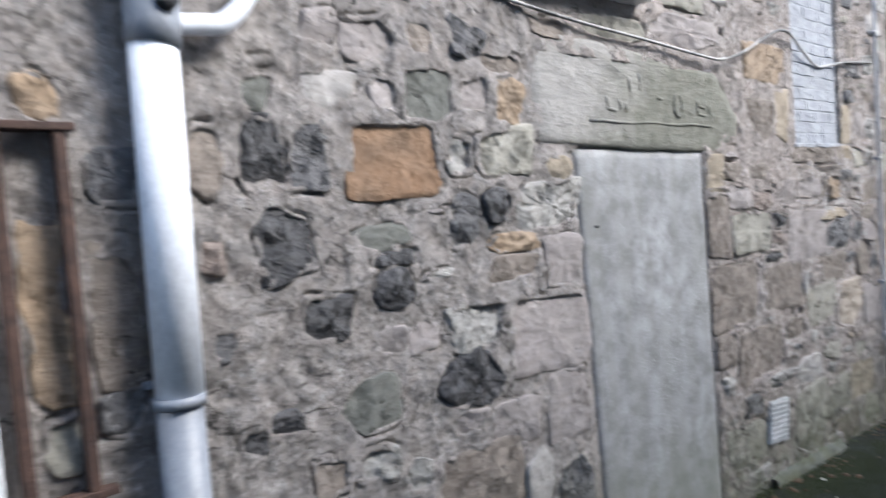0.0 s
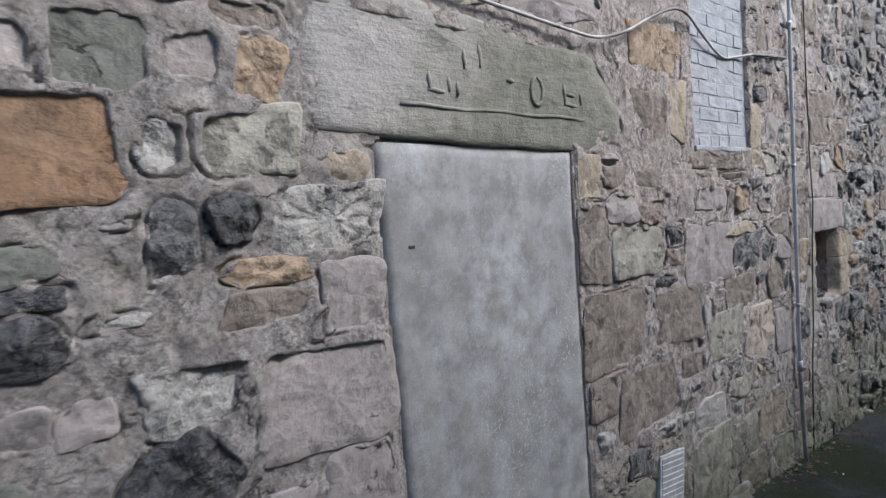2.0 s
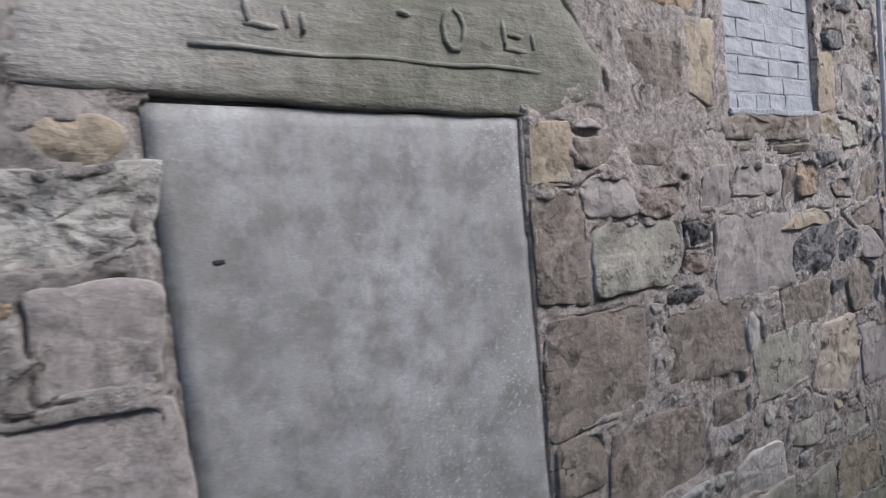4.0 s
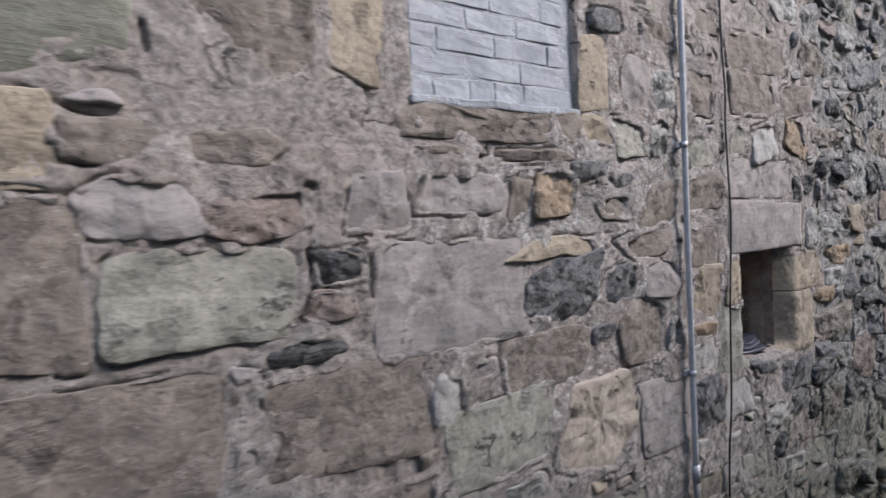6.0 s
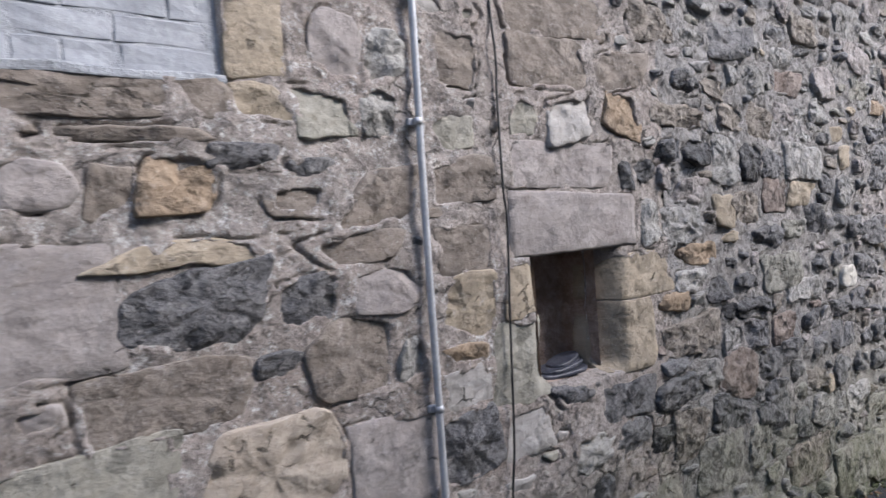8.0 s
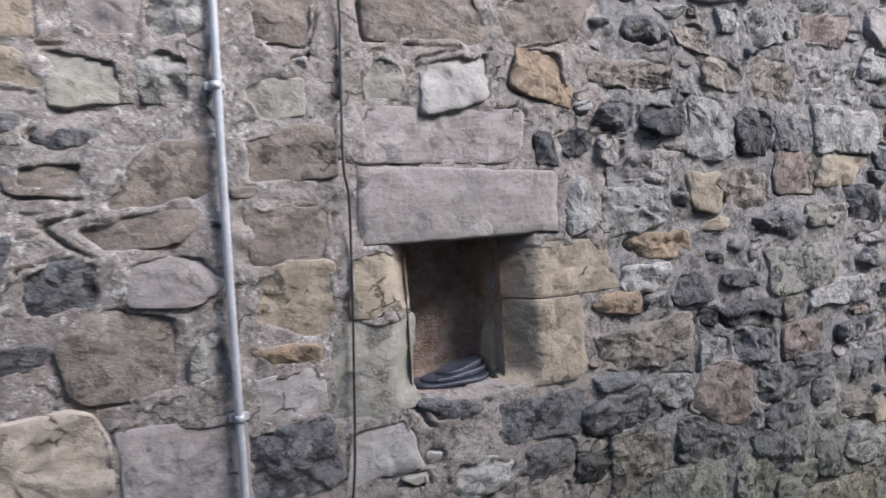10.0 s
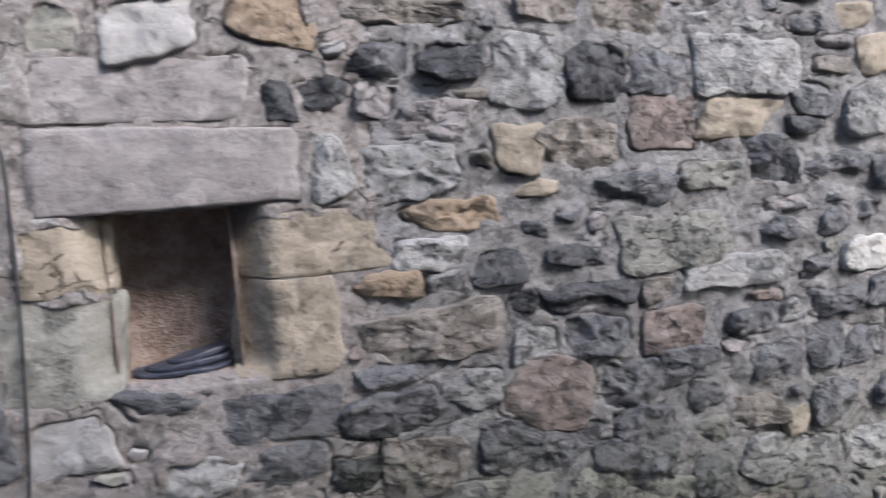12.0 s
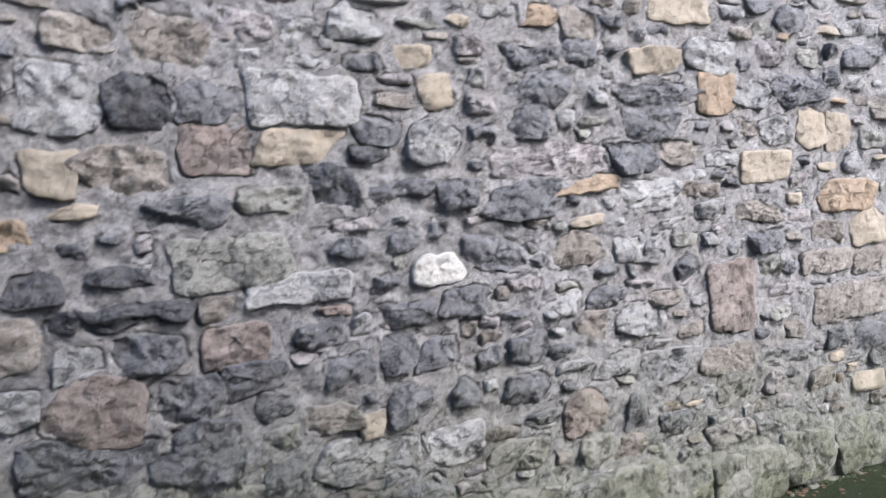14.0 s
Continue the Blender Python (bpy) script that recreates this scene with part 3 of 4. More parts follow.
st(3.90, 0.72, 0.16, 0.10, "d"); st(3.91, 1.59, 0.39, 0.18, "p", "B"); st(3.91, 0.39, 0.22, 0.11, "b")
st(3.99, 1.27, 0.16, 0.14, "d"); st(4.00, 0.56, 0.19, 0.12, "d"); st(4.03, 1.03, 0.18, 0.09, "d", "R")
st(4.07, 0.21, 0.41, 0.15, "g"); st(4.09, 0.34, 0.11, 0.09, "y"); st(4.14, 1.39, 0.15, 0.07, "k")
st(4.19, 1.49, 0.17, 0.12, "d"); st(4.19, 0.88, 0.11, 0.07, "d"); st(4.21, 0.61, 0.16, 0.16, "d")
st(4.25, 0.38, 0.17, 0.15, "d"); st(4.26, 0.75, 0.22, 0.10, "d"); st(4.27, 1.24, 0.25, 0.07, "d")
st(4.27, 1.04, 0.13, 0.09, "d"); st(4.33, -0.20, 0.46, 0.26, "n", "B"); st(4.36, 1.76, 0.14, 0.09, "y")
st(4.39, 0.58, 0.16, 0.11, "d"); st(4.41, 1.42, 0.24, 0.20, "g", "R"); st(4.41, 0.91, 0.20, 0.14, "w", "R")
st(4.41, 0.18, 0.24, 0.15, "p"); st(4.45, 1.63, 0.15, 0.13, "y"); st(4.49, 0.39, 0.11, 0.10, "d")
st(4.52, 0.77, 0.20, 0.11, "d"); st(4.60, 1.81, 0.13, 0.09, "m"); st(4.63, 1.45, 0.10, 0.07, "d")
st(4.67, 0.95, 0.23, 0.14, "d"); st(4.76, -0.25, 0.37, 0.28, "n", "B"); st(4.79, 0.35, 0.25, 0.13, "d")
st(4.84, 1.16, 0.32, 0.15, "d"); st(4.86, 1.49, 0.21, 0.13, "d"); st(4.91, 1.77, 0.23, 0.12, "d")
st(4.92, 1.63, 0.31, 0.12, "d"); st(4.95, 1.96, 0.17, 0.11, "o"); st(4.96, 1.34, 0.53, 0.15, "m")
st(4.98, 0.69, 0.18, 0.09, "p"); st(5.08, 0.19, 0.24, 0.18, "r", "R"); st(5.09, 0.93, 0.24, 0.13, "b")
st(5.14, 0.59, 0.17, 0.13, "b"); st(5.14, 1.78, 0.18, 0.12, "d"); st(5.20, 1.21, 0.27, 0.06, "o")
st(5.22, -0.27, 0.53, 0.29, "n", "B"); st(5.23, 0.69, 0.19, 0.10, "d"); st(5.38, 0.92, 0.16, 0.14, "g")
st(5.39, 0.14, 0.13, 0.14, "d"); st(5.43, 0.56, 0.26, 0.14, "g"); st(5.43, 1.32, 0.25, 0.14, "d")
st(5.50, 1.15, 0.32, 0.14, "p"); st(5.50, 1.49, 0.31, 0.18, "d"); st(5.52, 0.90, 0.11, 0.13, "g")
st(5.56, 1.77, 0.33, 0.11, "y"); st(5.56, 0.32, 0.24, 0.16, "g"); st(5.58, 0.66, 0.17, 0.08, "b")
st(5.58, 1.61, 0.47, 0.12, "d"); st(5.65, -0.31, 0.29, 0.24, "n", "B"); st(5.70, 1.34, 0.25, 0.12, "b")
st(5.72, 2.00, 0.35, 0.12, "y", "B"); st(5.92, 1.79, 0.30, 0.17, "g"); st(5.94, 1.61, 0.24, 0.18, "o", "B")
st(5.95, 0.30, 0.35, 0.13, "b"); st(6.00, 0.61, 0.29, 0.33, "r", "B"); st(6.01, 0.15, 0.23, 0.17, "n")
st(6.06, -0.34, 0.49, 0.26, "n", "B"); st(6.20, 1.61, 0.24, 0.13, "g"); st(6.26, 1.25, 0.32, 0.15, "y", "B")
st(6.35, -0.12, 0.38, 0.18, "g"); st(6.36, 0.24, 0.38, 0.11, "g"); st(6.50, -0.30, 0.37, 0.26, "n")
st(6.52, 1.64, 0.36, 0.16, "d"); st(6.61, 1.43, 0.20, 0.18, "y"); st(6.71, 0.72, 0.36, 0.12, "b", "B")
st(6.82, 1.41, 0.18, 0.18, "y"); st(6.89, 1.07, 0.40, 0.16, "o"); st(6.91, 0.48, 0.60, 0.19, "b", "B")
st(6.93, -0.33, 0.39, 0.24, "n"); st(7.04, 0.88, 0.29, 0.18, "y"); st(7.07, 0.69, 0.31, 0.13, "b", "B")

# openings and set pieces in the wall face
SLAB = (-2.10, -1.085, -0.3, 1.774)
WINDOW = (0.0, 0.705, 1.80, 3.05)
NICHE = (1.855, 2.185, 0.762, 1.24)
SPLIT, LEFT, RIGHT, TOP = 2.62, -6.2, 14.0, 4.5

# ---- the rest of the rubble, packed between those stones ----
CELL = 0.01
NX, NZ = int((RIGHT - LEFT) / CELL), int((TOP + 0.9) / CELL)
full = np.zeros((NX, NZ), dtype=bool)


def block(x0, x1, z0, z1):
    a, b = int((x0 - LEFT) / CELL), int((x1 - LEFT) / CELL) + 1
    c, d = int((z0 + 0.9) / CELL), int((z1 + 0.9) / CELL) + 1
    return slice(max(a, 0), max(b, 0)), slice(max(c, 0), max(d, 0))


for x, z, a, b, *_ in STONES:
    full[block(x - a - 0.004, x + a + 0.004, z - b - 0.004, z + b + 0.004)] = True
full[block(SLAB[0] - 0.03, SLAB[1] + 0.05, -0.9, 1.77)] = True
full[block(-2.36, -0.70, 1.77, 2.24)] = True
full[block(-0.74, 0.02, 1.62, 2.5)] = True
full[block(WINDOW[0] - 0.12, WINDOW[1] + 0.02, 1.69, WINDOW[3])] = True
full[block(NICHE[0] - 0.02, NICHE[1] + 0.02, 0.74, NICHE[3])] = True
full[block(1.67, 2.41, 1.24, 1.49)] = True
full[block(-0.57, -0.26, 0.03, 0.34)] = True
full[block(LEFT, -4.26, -0.9, TOP)] = True
full[block(-4.3, -3.98, 0.9, 1.85)] = True
full[block(-2.55, -1.5, 2.28, 2.5)] = True
HAND = len(STONES)
LEFT_KINDS, MID_KINDS, RIGHT_KINDS = "mmgpmgd", "bbbbmmggnnypd", "ddddddggggggggbbbbnnmmmmmyr"
for wide, high, tries in ((0.34, 0.18, 1500), (0.24, 0.13, 5000), (0.17, 0.10, 9000), (0.13, 0.05, 9000), (0.11, 0.075, 12000), (0.10, 0.035, 12000), (0.06, 0.045, 16000)):
    for _ in range(tries):
        x, z = LEFT + rng.rand() * (RIGHT - LEFT), -0.65 + rng.rand() * (TOP + 0.6)
        w, h = wide * (0.75 + 0.5 * rng.rand()), high * (0.75 + 0.5 * rng.rand())
        if z - h / 2 < ground_z(x) - 0.04 or (wide < 0.1 and (z > 2.6 or x > 8)) or (wide < 0.15 and z > 3.0 and x < 6):
            continue
        if x < -2.1 and (wide > 0.12 or rng.rand() > 0.04):
            continue
        if -1.1 < x < 2.0 and wide < 0.15 and rng.rand() < 0.65:
            continue
        if wide > 0.3 and (x > 2.4 or z < 0.6) and rng.rand() > 0.12:
            continue
        where = block(x - w / 2, x + w / 2, z - h / 2, z + h / 2)
        if full[where].any():
            continue
        gap = 0.002 + 0.006 * rng.rand()
        full[block(x - w / 2 - gap, x + w / 2 + gap, z - h / 2 - gap, z + h / 2 + gap)] = True
        kinds = LEFT_KINDS if x < -2.1 else MID_KINDS if x < 2.0 else RIGHT_KINDS
        kind = kinds[rng.randint(len(kinds))]
        if z < ground_z(x) + 0.22 and rng.rand() < 0.7:
            kind = "n"
        elif x > 6.3 and rng.rand() < 0.25:
            kind = "yybog"[rng.randint(5)]
        st(x, z, w, h, kind, "B" if wide > 0.2 and x < 2.0 and rng.rand() < 0.7 else "S" if rng.rand() < 0.92 else "R")

# ---- ground ----


def lattice(n, m):
    i, j = np.meshgrid(np.arange(n - 1), np.arange(m - 1), indexing="ij")
    k = (i * m + j).ravel()
    return np.stack([k, k + m, k + m + 1, k + 1], axis=1)


def sheet(name, verts, faces, material, slots=None):
    me = bpy.data.meshes.new(name)
    me.vertices.add(len(verts))
    me.vertices.foreach_set("co", np.asarray(verts, dtype=np.float32).ravel())
    n = len(faces)
    me.loops.add(n * 4)
    me.loops.foreach_set("vertex_index", np.asarray(faces, dtype=np.int32).ravel())
    me.polygons.add(n)
    me.polygons.foreach_set("loop_start", np.arange(0, n * 4, 4, dtype=np.int32))
    me.polygons.foreach_set("use_smooth", np.ones(n, dtype=bool))
    me.update(calc_edges=True)
    me.materials.append(material)
    return new(name, me)


gx = np.concatenate([np.array([-400.0, -150, -60, -30, -16, -10]), np.arange(-7, 14, 0.06), np.array([14.0, 18, 30, 60, 150, 400])])
gy = np.concatenate([np.array([-400.0, -150, -60, -20, -9, -5]), np.arange(-3.6, 0.3, 0.06), np.array([0.6, 6, 30, 100, 400])])
X, Y = np.meshgrid(gx, gy, indexing="ij")
Z = -FALL * np.clip(X + 4.35, -12, 22) + np.where(np.abs(X) < 15, 0.012 * fbm(X * 2.2, Y * 2.2, 40), 0)
Z += np.where((Y > -0.25) & (Y < 0.3), 0.02 * (Y + 0.25), 0)
tagged(sheet("ground", np.stack([X, Y, Z], axis=-1).reshape(-1, 3), lattice(len(gx), len(gy)), M_ASPHALT),
       "dark damp asphalt lane with green mossy patches", "road", kind="structure")

# ---- the mortar face, with the joints sunk round every stone ----


def axis(parts):
    return np.concatenate([np.arange(a, b, s) for a, b, s in parts])


FISSURES = (((-1.22, 2.19), (-1.06, 2.175), (-0.93, 2.20), (-0.86, 2.10), (-0.79, 2.00), (-0.70, 1.90), (-0.69, 1.85)),
            ((-1.07, 1.765), (-0.93, 1.745), (-0.80, 1.70), (-0.70, 1.71)),
            ((-0.15, 1.80), (-0.18, 1.98), (-0.13, 2.2), (-0.16, 2.4)))


def mortar_face(name, xs, zs, x_end, material, label):
    xs = np.append(xs, x_end)
    zs = np.append(zs, TOP)
    X, Z = np.meshgrid(xs, zs, indexing="ij")
    H = 0.011 + 0.014 * fbm(X * 2.5, Z * 2.5, 3) + 0.018 * fbm(X * 9, Z * 9, 9) + 0.012 * fbm(X * 26, Z * 26, 14, 2)
    H += np.clip(-2.0 - X, 0, 1) * 0.004 * fbm(X * 30, Z * 30, 17, 2)
    H -= 0.008 * np.clip((X - 2.2) / 0.8, 0, 1)
    crack = fbm(X * 6, Z * 6, 22) + 0.5 * fbm(X * 21, Z * 21, 26, 1)
    smear = fbm(X * 5, Z * 5, 31) + 0.5 * fbm(X * 17, Z * 17, 35, 2)
    dx, dz = crooked(X, Z)
    U, V = X - dx, Z - dz
    for stone in STONES:
        x, z, a, b = stone[:4]
        if x + a + 0.08 < xs[0] or x - a - 0.08 > xs[-1]:
            continue
        i = slice(np.searchsorted(xs, x - a * 1.2 - 0.07), np.searchsorted(xs, x + a * 1.2 + 0.07))
        j = slice(np.searchsorted(zs, z - b * 1.2 - 0.07), np.searchsorted(zs, z + b * 1.2 + 0.07))
        u, v = (U[i, j] - x) / a, (V[i, j] - z) / b
        d = (np.hypot(u, v) / rim(stone, np.arctan2(v, u)) - 1) * min(a, b)
        h = H[i, j]
        face = stone[7]
        rubble = x > 2.3
        lap = smear[i, j]
        blend = np.clip(1 - d / (0.045 if rubble else 0.08), 0, 1) * ((0.6 if face < 0.034 else 0.35) if rubble else 0.92)
        level = face * (0.70 if rubble else 0.76 if stone[4] in "kd" else 0.90) + 0.4 * (h - 0.011) + np.clip(lap, -0.3, 0.5) * (0.007 if rubble else 0.016)
        h = np.where(d > -0.022, h * (1 - blend) + level * blend, h)
        gape = np.clip((crack[i, j] - 0.13) * 9.0, 0, 1) * np.clip(1 - np.abs(d - 0.002) / 0.005, 0, 1)
        h = h - gape * (0.016 if rubble else 0.020)
        sink = np.clip((-d - 0.010 - 0.012 * np.clip(lap * 3, 0, 1)) / 0.006, 0, 1)
        h = h * (1 - sink) - 0.012 * sink
        H[i, j] = np.where(d <= -0.03, np.minimum(h, -0.012), h)
    inside = lambda r, e=0.0: (X > r[0] - e) & (X < r[1] + e) & (Z > r[2] - e) & (Z < r[3] + e)
    up = np.clip((Z + 0.22) / 2.0, 0, 1)
    right_edge = -1.055 - 0.028 * up
    H = np.where((Z < SLAB[3]) & (X > -2.035 - 0.082 * up ** 1.2 + 0.012) & (X < right_edge - 0.007), np.minimum(H, -0.03), H)
    H = np.where((Z < SLAB[3]) & (X >= right_edge - 0.007) & (X < right_edge + 0.012), np.clip(H, 0.0, 0.006), H)
    beside = np.clip(1 - np.abs(X + 2.035 + 0.082 * up ** 1.2) / 0.05, 0, 1) * (Z < 1.76)
    H = H * (1 - beside) + np.where(X < -2.025 - 0.082 * up ** 1.2, -0.004, -0.03) * beside
    smooth = inside((-0.66, 0.0, 1.66, 2.45)) | inside((-0.1, 0.0, 1.8, 3.05))
    H = np.where(smooth, 0.010 + 0.3 * H, H)
    H = np.where(inside((-2.42, -0.62, 1.80, 2.30)), np.maximum(H, 0.006 + 0.5 * H), H)
    H = np.where(inside((-2.30, -0.95, 1.80, 2.16)), np.minimum(H, 0.0), H)
    H = np.where(inside((1.70, 2.39, 1.25, 1.46)), np.minimum(H, 0.0), H)
    H = np.where(inside((-2.08, -1.09, 1.70, 1.80)), -0.03, H)
    for line in FISSURES:
        for (x0, z0), (x1, z1) in zip(line, line[1:]):
            along = np.clip(((U - x0) * (x1 - x0) + (V - z0) * (z1 - z0)) / ((x1 - x0) ** 2 + (z1 - z0) ** 2), 0, 1)
            gap = np.hypot(U - x0 - along * (x1 - x0), V - z0 - along * (z1 - z0))
            H = H - 0.022 * np.clip(1.25 - gap / 0.0065, 0, 1) * np.clip(0.5 + 4 * crack, 0.15, 1)
    H = np.where(inside(WINDOW), -0.016, H)
    H = H - worn(X, Z)
    verts = np.stack([X, -H, Z], axis=-1).reshape(-1, 3)
    faces = lattice(len(xs), len(zs))
    cx, cz = X.ravel()[faces].mean(axis=1), Z.ravel()[faces].mean(axis=1)
    hole = (cx > NICHE[0]) & (cx < NICHE[1]) & (cz > NICHE[2]) & (cz < NICHE[3])
    faces = faces[~hole]
    x0, x1, z0, n = xs[0], xs[-1], zs[0], len(verts)
    back = [(x, y, z) for x in (x0, x1) for y in (-0.005, 0.6) for z in (z0, TOP)]
    verts = np.concatenate([verts, np.array(back)])
    extra = np.array([(2, 3, 7, 6), (0, 1, 3, 2), (4, 6, 7, 5), (1, 5, 7, 3)]) + n
    ob = sheet(name, verts, np.concatenate([faces, extra]), material)
    return tagged(ob, label, "wall", kind="structure")


zs = axis([(-0.9, -0.4, 0.03), (-0.4, 2.44, 0.0065), (2.44, TOP - 0.02, 0.05)])
wall_house = mortar_face("wall_1", axis([(LEFT, -4.4, 0.05), (-4.4, SPLIT - 0.006, 0.0065)]), zs, SPLIT, M_MORTAR,
                         "old house wall of large sandstone blocks in thick grey mortar")
wall_garden = mortar_face("wall_2", axis([(SPLIT, 6.8, 0.0075), (6.8, RIGHT - 0.02, 0.025)]), zs, RIGHT, M_MORTAR_GREY,
                          "random rubble boundary wall of dark and buff stones")

# ---- plain unseen wall across the lane, added to block sun and bounce light ----
unseen_wall = part("wall_3", box_bm(-14, 7.4, -4.9, -4.5, -0.9, 5.5, 0.0, 0.02, 6), M_UNSEEN_WALL)
tagged(unseen_wall, "plain weathered render wall across the lane", "wall", kind="structure")

# ---- blocked doorway: cement slab and carved lintel ----


def slab_bm():
    bm = bmesh.new()
    nx, nz = 26, 50
    grid = []
    for i in range(nx + 1):
        col = []
        for j in range(nz + 1):
            v = j / nz
            z = ground_z(-1.6) - 0.1 + v * (SLAB[3] - 0.016 * i / nx - ground_z(-1.6) + 0.1)
            x0, x1 = -2.025 - 0.080 * v ** 1.2, -1.055 - 0.028 * v
            x = x0 + (x1 - x0) * i / nx
            edge = min(i, nx - i) / nx
            y = -0.001 + (0.004 if i in (0, nx) or j == nz else 0) + 0.004 * noise.noise(Vector((x * 4, 3, z * 4)))
            if i in (0, nx):
                x += 0.007 * noise.noise(Vector((x, 9, z * 14)))
            col.append(bm.verts.new((x, y, z)))
        grid.append(col)
    for i in range(nx):
        for j in range(nz):
            bm.faces.new((grid[i][j], grid[i + 1][j], grid[i + 1][j + 1], grid[i][j + 1]))
    rimmed = bmesh.ops.extrude_edge_only(bm, edges=[e for e in bm.edges if e.is_boundary])
    for v in (g for g in rimmed["geom"] if isinstance(g, bmesh.types.BMVert)):
        v.co.y = 0.08
    return bm


slab = tagged(part("cement_slab", slab_bm(), M_CEMENT, None, "", True), "smooth grey cement panel blocking an old doorway", "blocked door")
part("mark", box_bm(-1.99, -1.965, -0.0045, 0.005, 1.435, 1.445, 0.002), M_CABLE, slab, "dark scratch in the cement")


def outline_block(points, front, back, jitter, cuts, material, name, parent=None):
    """A dressed block from a closed outline in (x, z), with a worn, rounded front."""
    bm = bmesh.new()
    pts = []
    for (x0, z0), (x1, z1) in zip(points, points[1:] + points[:1]):
        for k in range(cuts):
            t = k / cuts
            pts.append((x0 + (x1 - x0) * t, z0 + (z1 - z0) * t))
    cx, cz = sum(p[0] for p in pts) / len(pts), sum(p[1] for p in pts) / len(pts)
    rings = []
    for scale, y in ((1.0, back), (1.0, front * 0.3), (0.975, front * 0.85), (0.9, front), (0.7, front), (0.45, front), (0.2, front)):
        ring = []
        for x, z in pts:
            q = Vector((cx + (x - cx) * (scale if abs(scale - 0.975) > 0.01 else 0.985), 0, cz + (z - cz) * scale))
            q.y = y + jitter * (noise.noise(q * 9) + 0.6 * noise.noise(q * 27))
            q += Vector((noise.noise(q * 14 + Vector((5, 0, 0))), 0, noise.noise(q * 14))) * jitter
            ring.append(bm.verts.new(q))
        rings.append(ring)
    for a, b in zip(rings, rings[1:]):
        for k in range(len(pts)):
            bm.faces.new((a[k], a[(k + 1) % len(pts)], b[(k + 1) % len(pts)], b[k]))
    bm.faces.new(rings[-1])
    bmesh.ops.recalc_face_normals(bm, faces=bm.faces[:])
    return part(name, bm, material, parent, "", True)


def lintel_mat():
    m, nt, b = node_mat("carved_lintel_stone")
    pos = world_vec(nt)
    sep = nt.nodes.new("ShaderNodeSeparateXYZ")
    nt.links.new(pos, sep.inputs[0])
    mid = noise_tex(nt, pos, 16.0, 5, 0.65)
    bed = noise_tex(nt, scaled(nt, pos, (6, 6, 26)), 1.4, 4, 0.65)
    grit = noise_tex(nt, pos, 110.0, 3, 0.7)
    c = mix(nt, ramp(nt, mid, [(0.38, 0.0), (0.65, 1.0)]), (0.135, 0.135, 0.108), (0.205, 0.202, 0.168))
    wash = maths(nt, "ADD", maths(nt, "MULTIPLY", sep.outputs["X"], -1.0), maths(nt, "MULTIPLY", sep.outputs["Z"], 0.9))
    wash = maths(nt, "ADD", wash, maths(nt, "MULTIPLY", noise_tex(nt, pos, 5.0, 5, 0.7), 0.9))
    c = mix(nt, ramp(nt, maths(nt, "SUBTRACT", wash, 3.55), [(0.25, 0.0), (0.75, 0.9)]), c, (0.34, 0.325, 0.31))
    c = mix(nt, ramp(nt, grit, [(0.35, 0.4), (0.58, 0.0)]), c, (0.11, 0.11, 0.09))
    nt.links.new(c, b.inputs["Base Color"])
    b.inputs["Roughness"].default_value = 0.92
    bump(nt, b, [(chipped(nt, pos, 14.0), 0.12), (mid, 0.006), (bed, 0.006), (grit, 0.001)])
    return m


M_LINTEL = lintel_mat()
lintel = outline_block([(-2.33, 1.80), (-1.7, 1.772), (-0.98, 1.758), (-0.73, 1.84), (-0.72, 1.94), (-0.82, 2.05), (-0.93, 2.17), (-1.32, 2.17),
                        (-1.5, 2.21), (-1.96, 2.24), (-2.30, 2.24), (-2.36, 2.0)], -0.015, 0.1, 0.007, 5, M_LINTEL, "stone_lintel")
tagged(lintel, "worn carved stone lintel with illegible raised lettering", "lintel")
part("moulding", tube_bm([(-2.0 + 0.1 * k, -0.013, 1.893 + 0.004 * math.sin(k * 1.7)) for k in range(11)], 0.0075, 6), M_LINTEL, lintel, smooth=True)


def stroke(points, r):
    """A worn raised stroke of the carving, half sunk in the stone."""
    part("carved_stroke", tube_bm([(x, -0.013, z) for x, z in points], r, 8, [r * (0.6 if k in (0, len(points) - 1) else 1.0) for k in range(len(points))]), M_LINTEL, lintel, smooth=True)


for x, z, w, h in ((-1.84, 1.945, 0.08, 0.018), (-1.87, 1.975, 0.016, 0.06), (-1.78, 1.97, 0.016, 0.05), (-1.74, 1.96, 0.018, 0.05), (-1.70, 2.065, 0.016, 0.07),
                   (-1.62, 2.08, 0.016, 0.08), (-1.46, 2.01, 0.04, 0.02), (-1.09, 1.945, 0.09, 0.016), (-1.13, 1.985, 0.018, 0.09), (-1.085, 1.985, 0.06, 0.014), (-1.02, 1.975, 0.016, 0.05)):
    stroke([(x - w / 2, z), (x - w / 6, z + 0.003), (x + w / 6, z), (x + w / 2, z)] if w > h else [(x, z - h / 2), (x + 0.003, z - h / 6), (x, z + h / 6), (x, z + h / 2)], 0.010)
stroke([(-1.305 + 0.036 * math.sin(k * 0.698), 1.985 + 0.055 * math.cos(k * 0.698)) for k in range(10)], 0.0095)

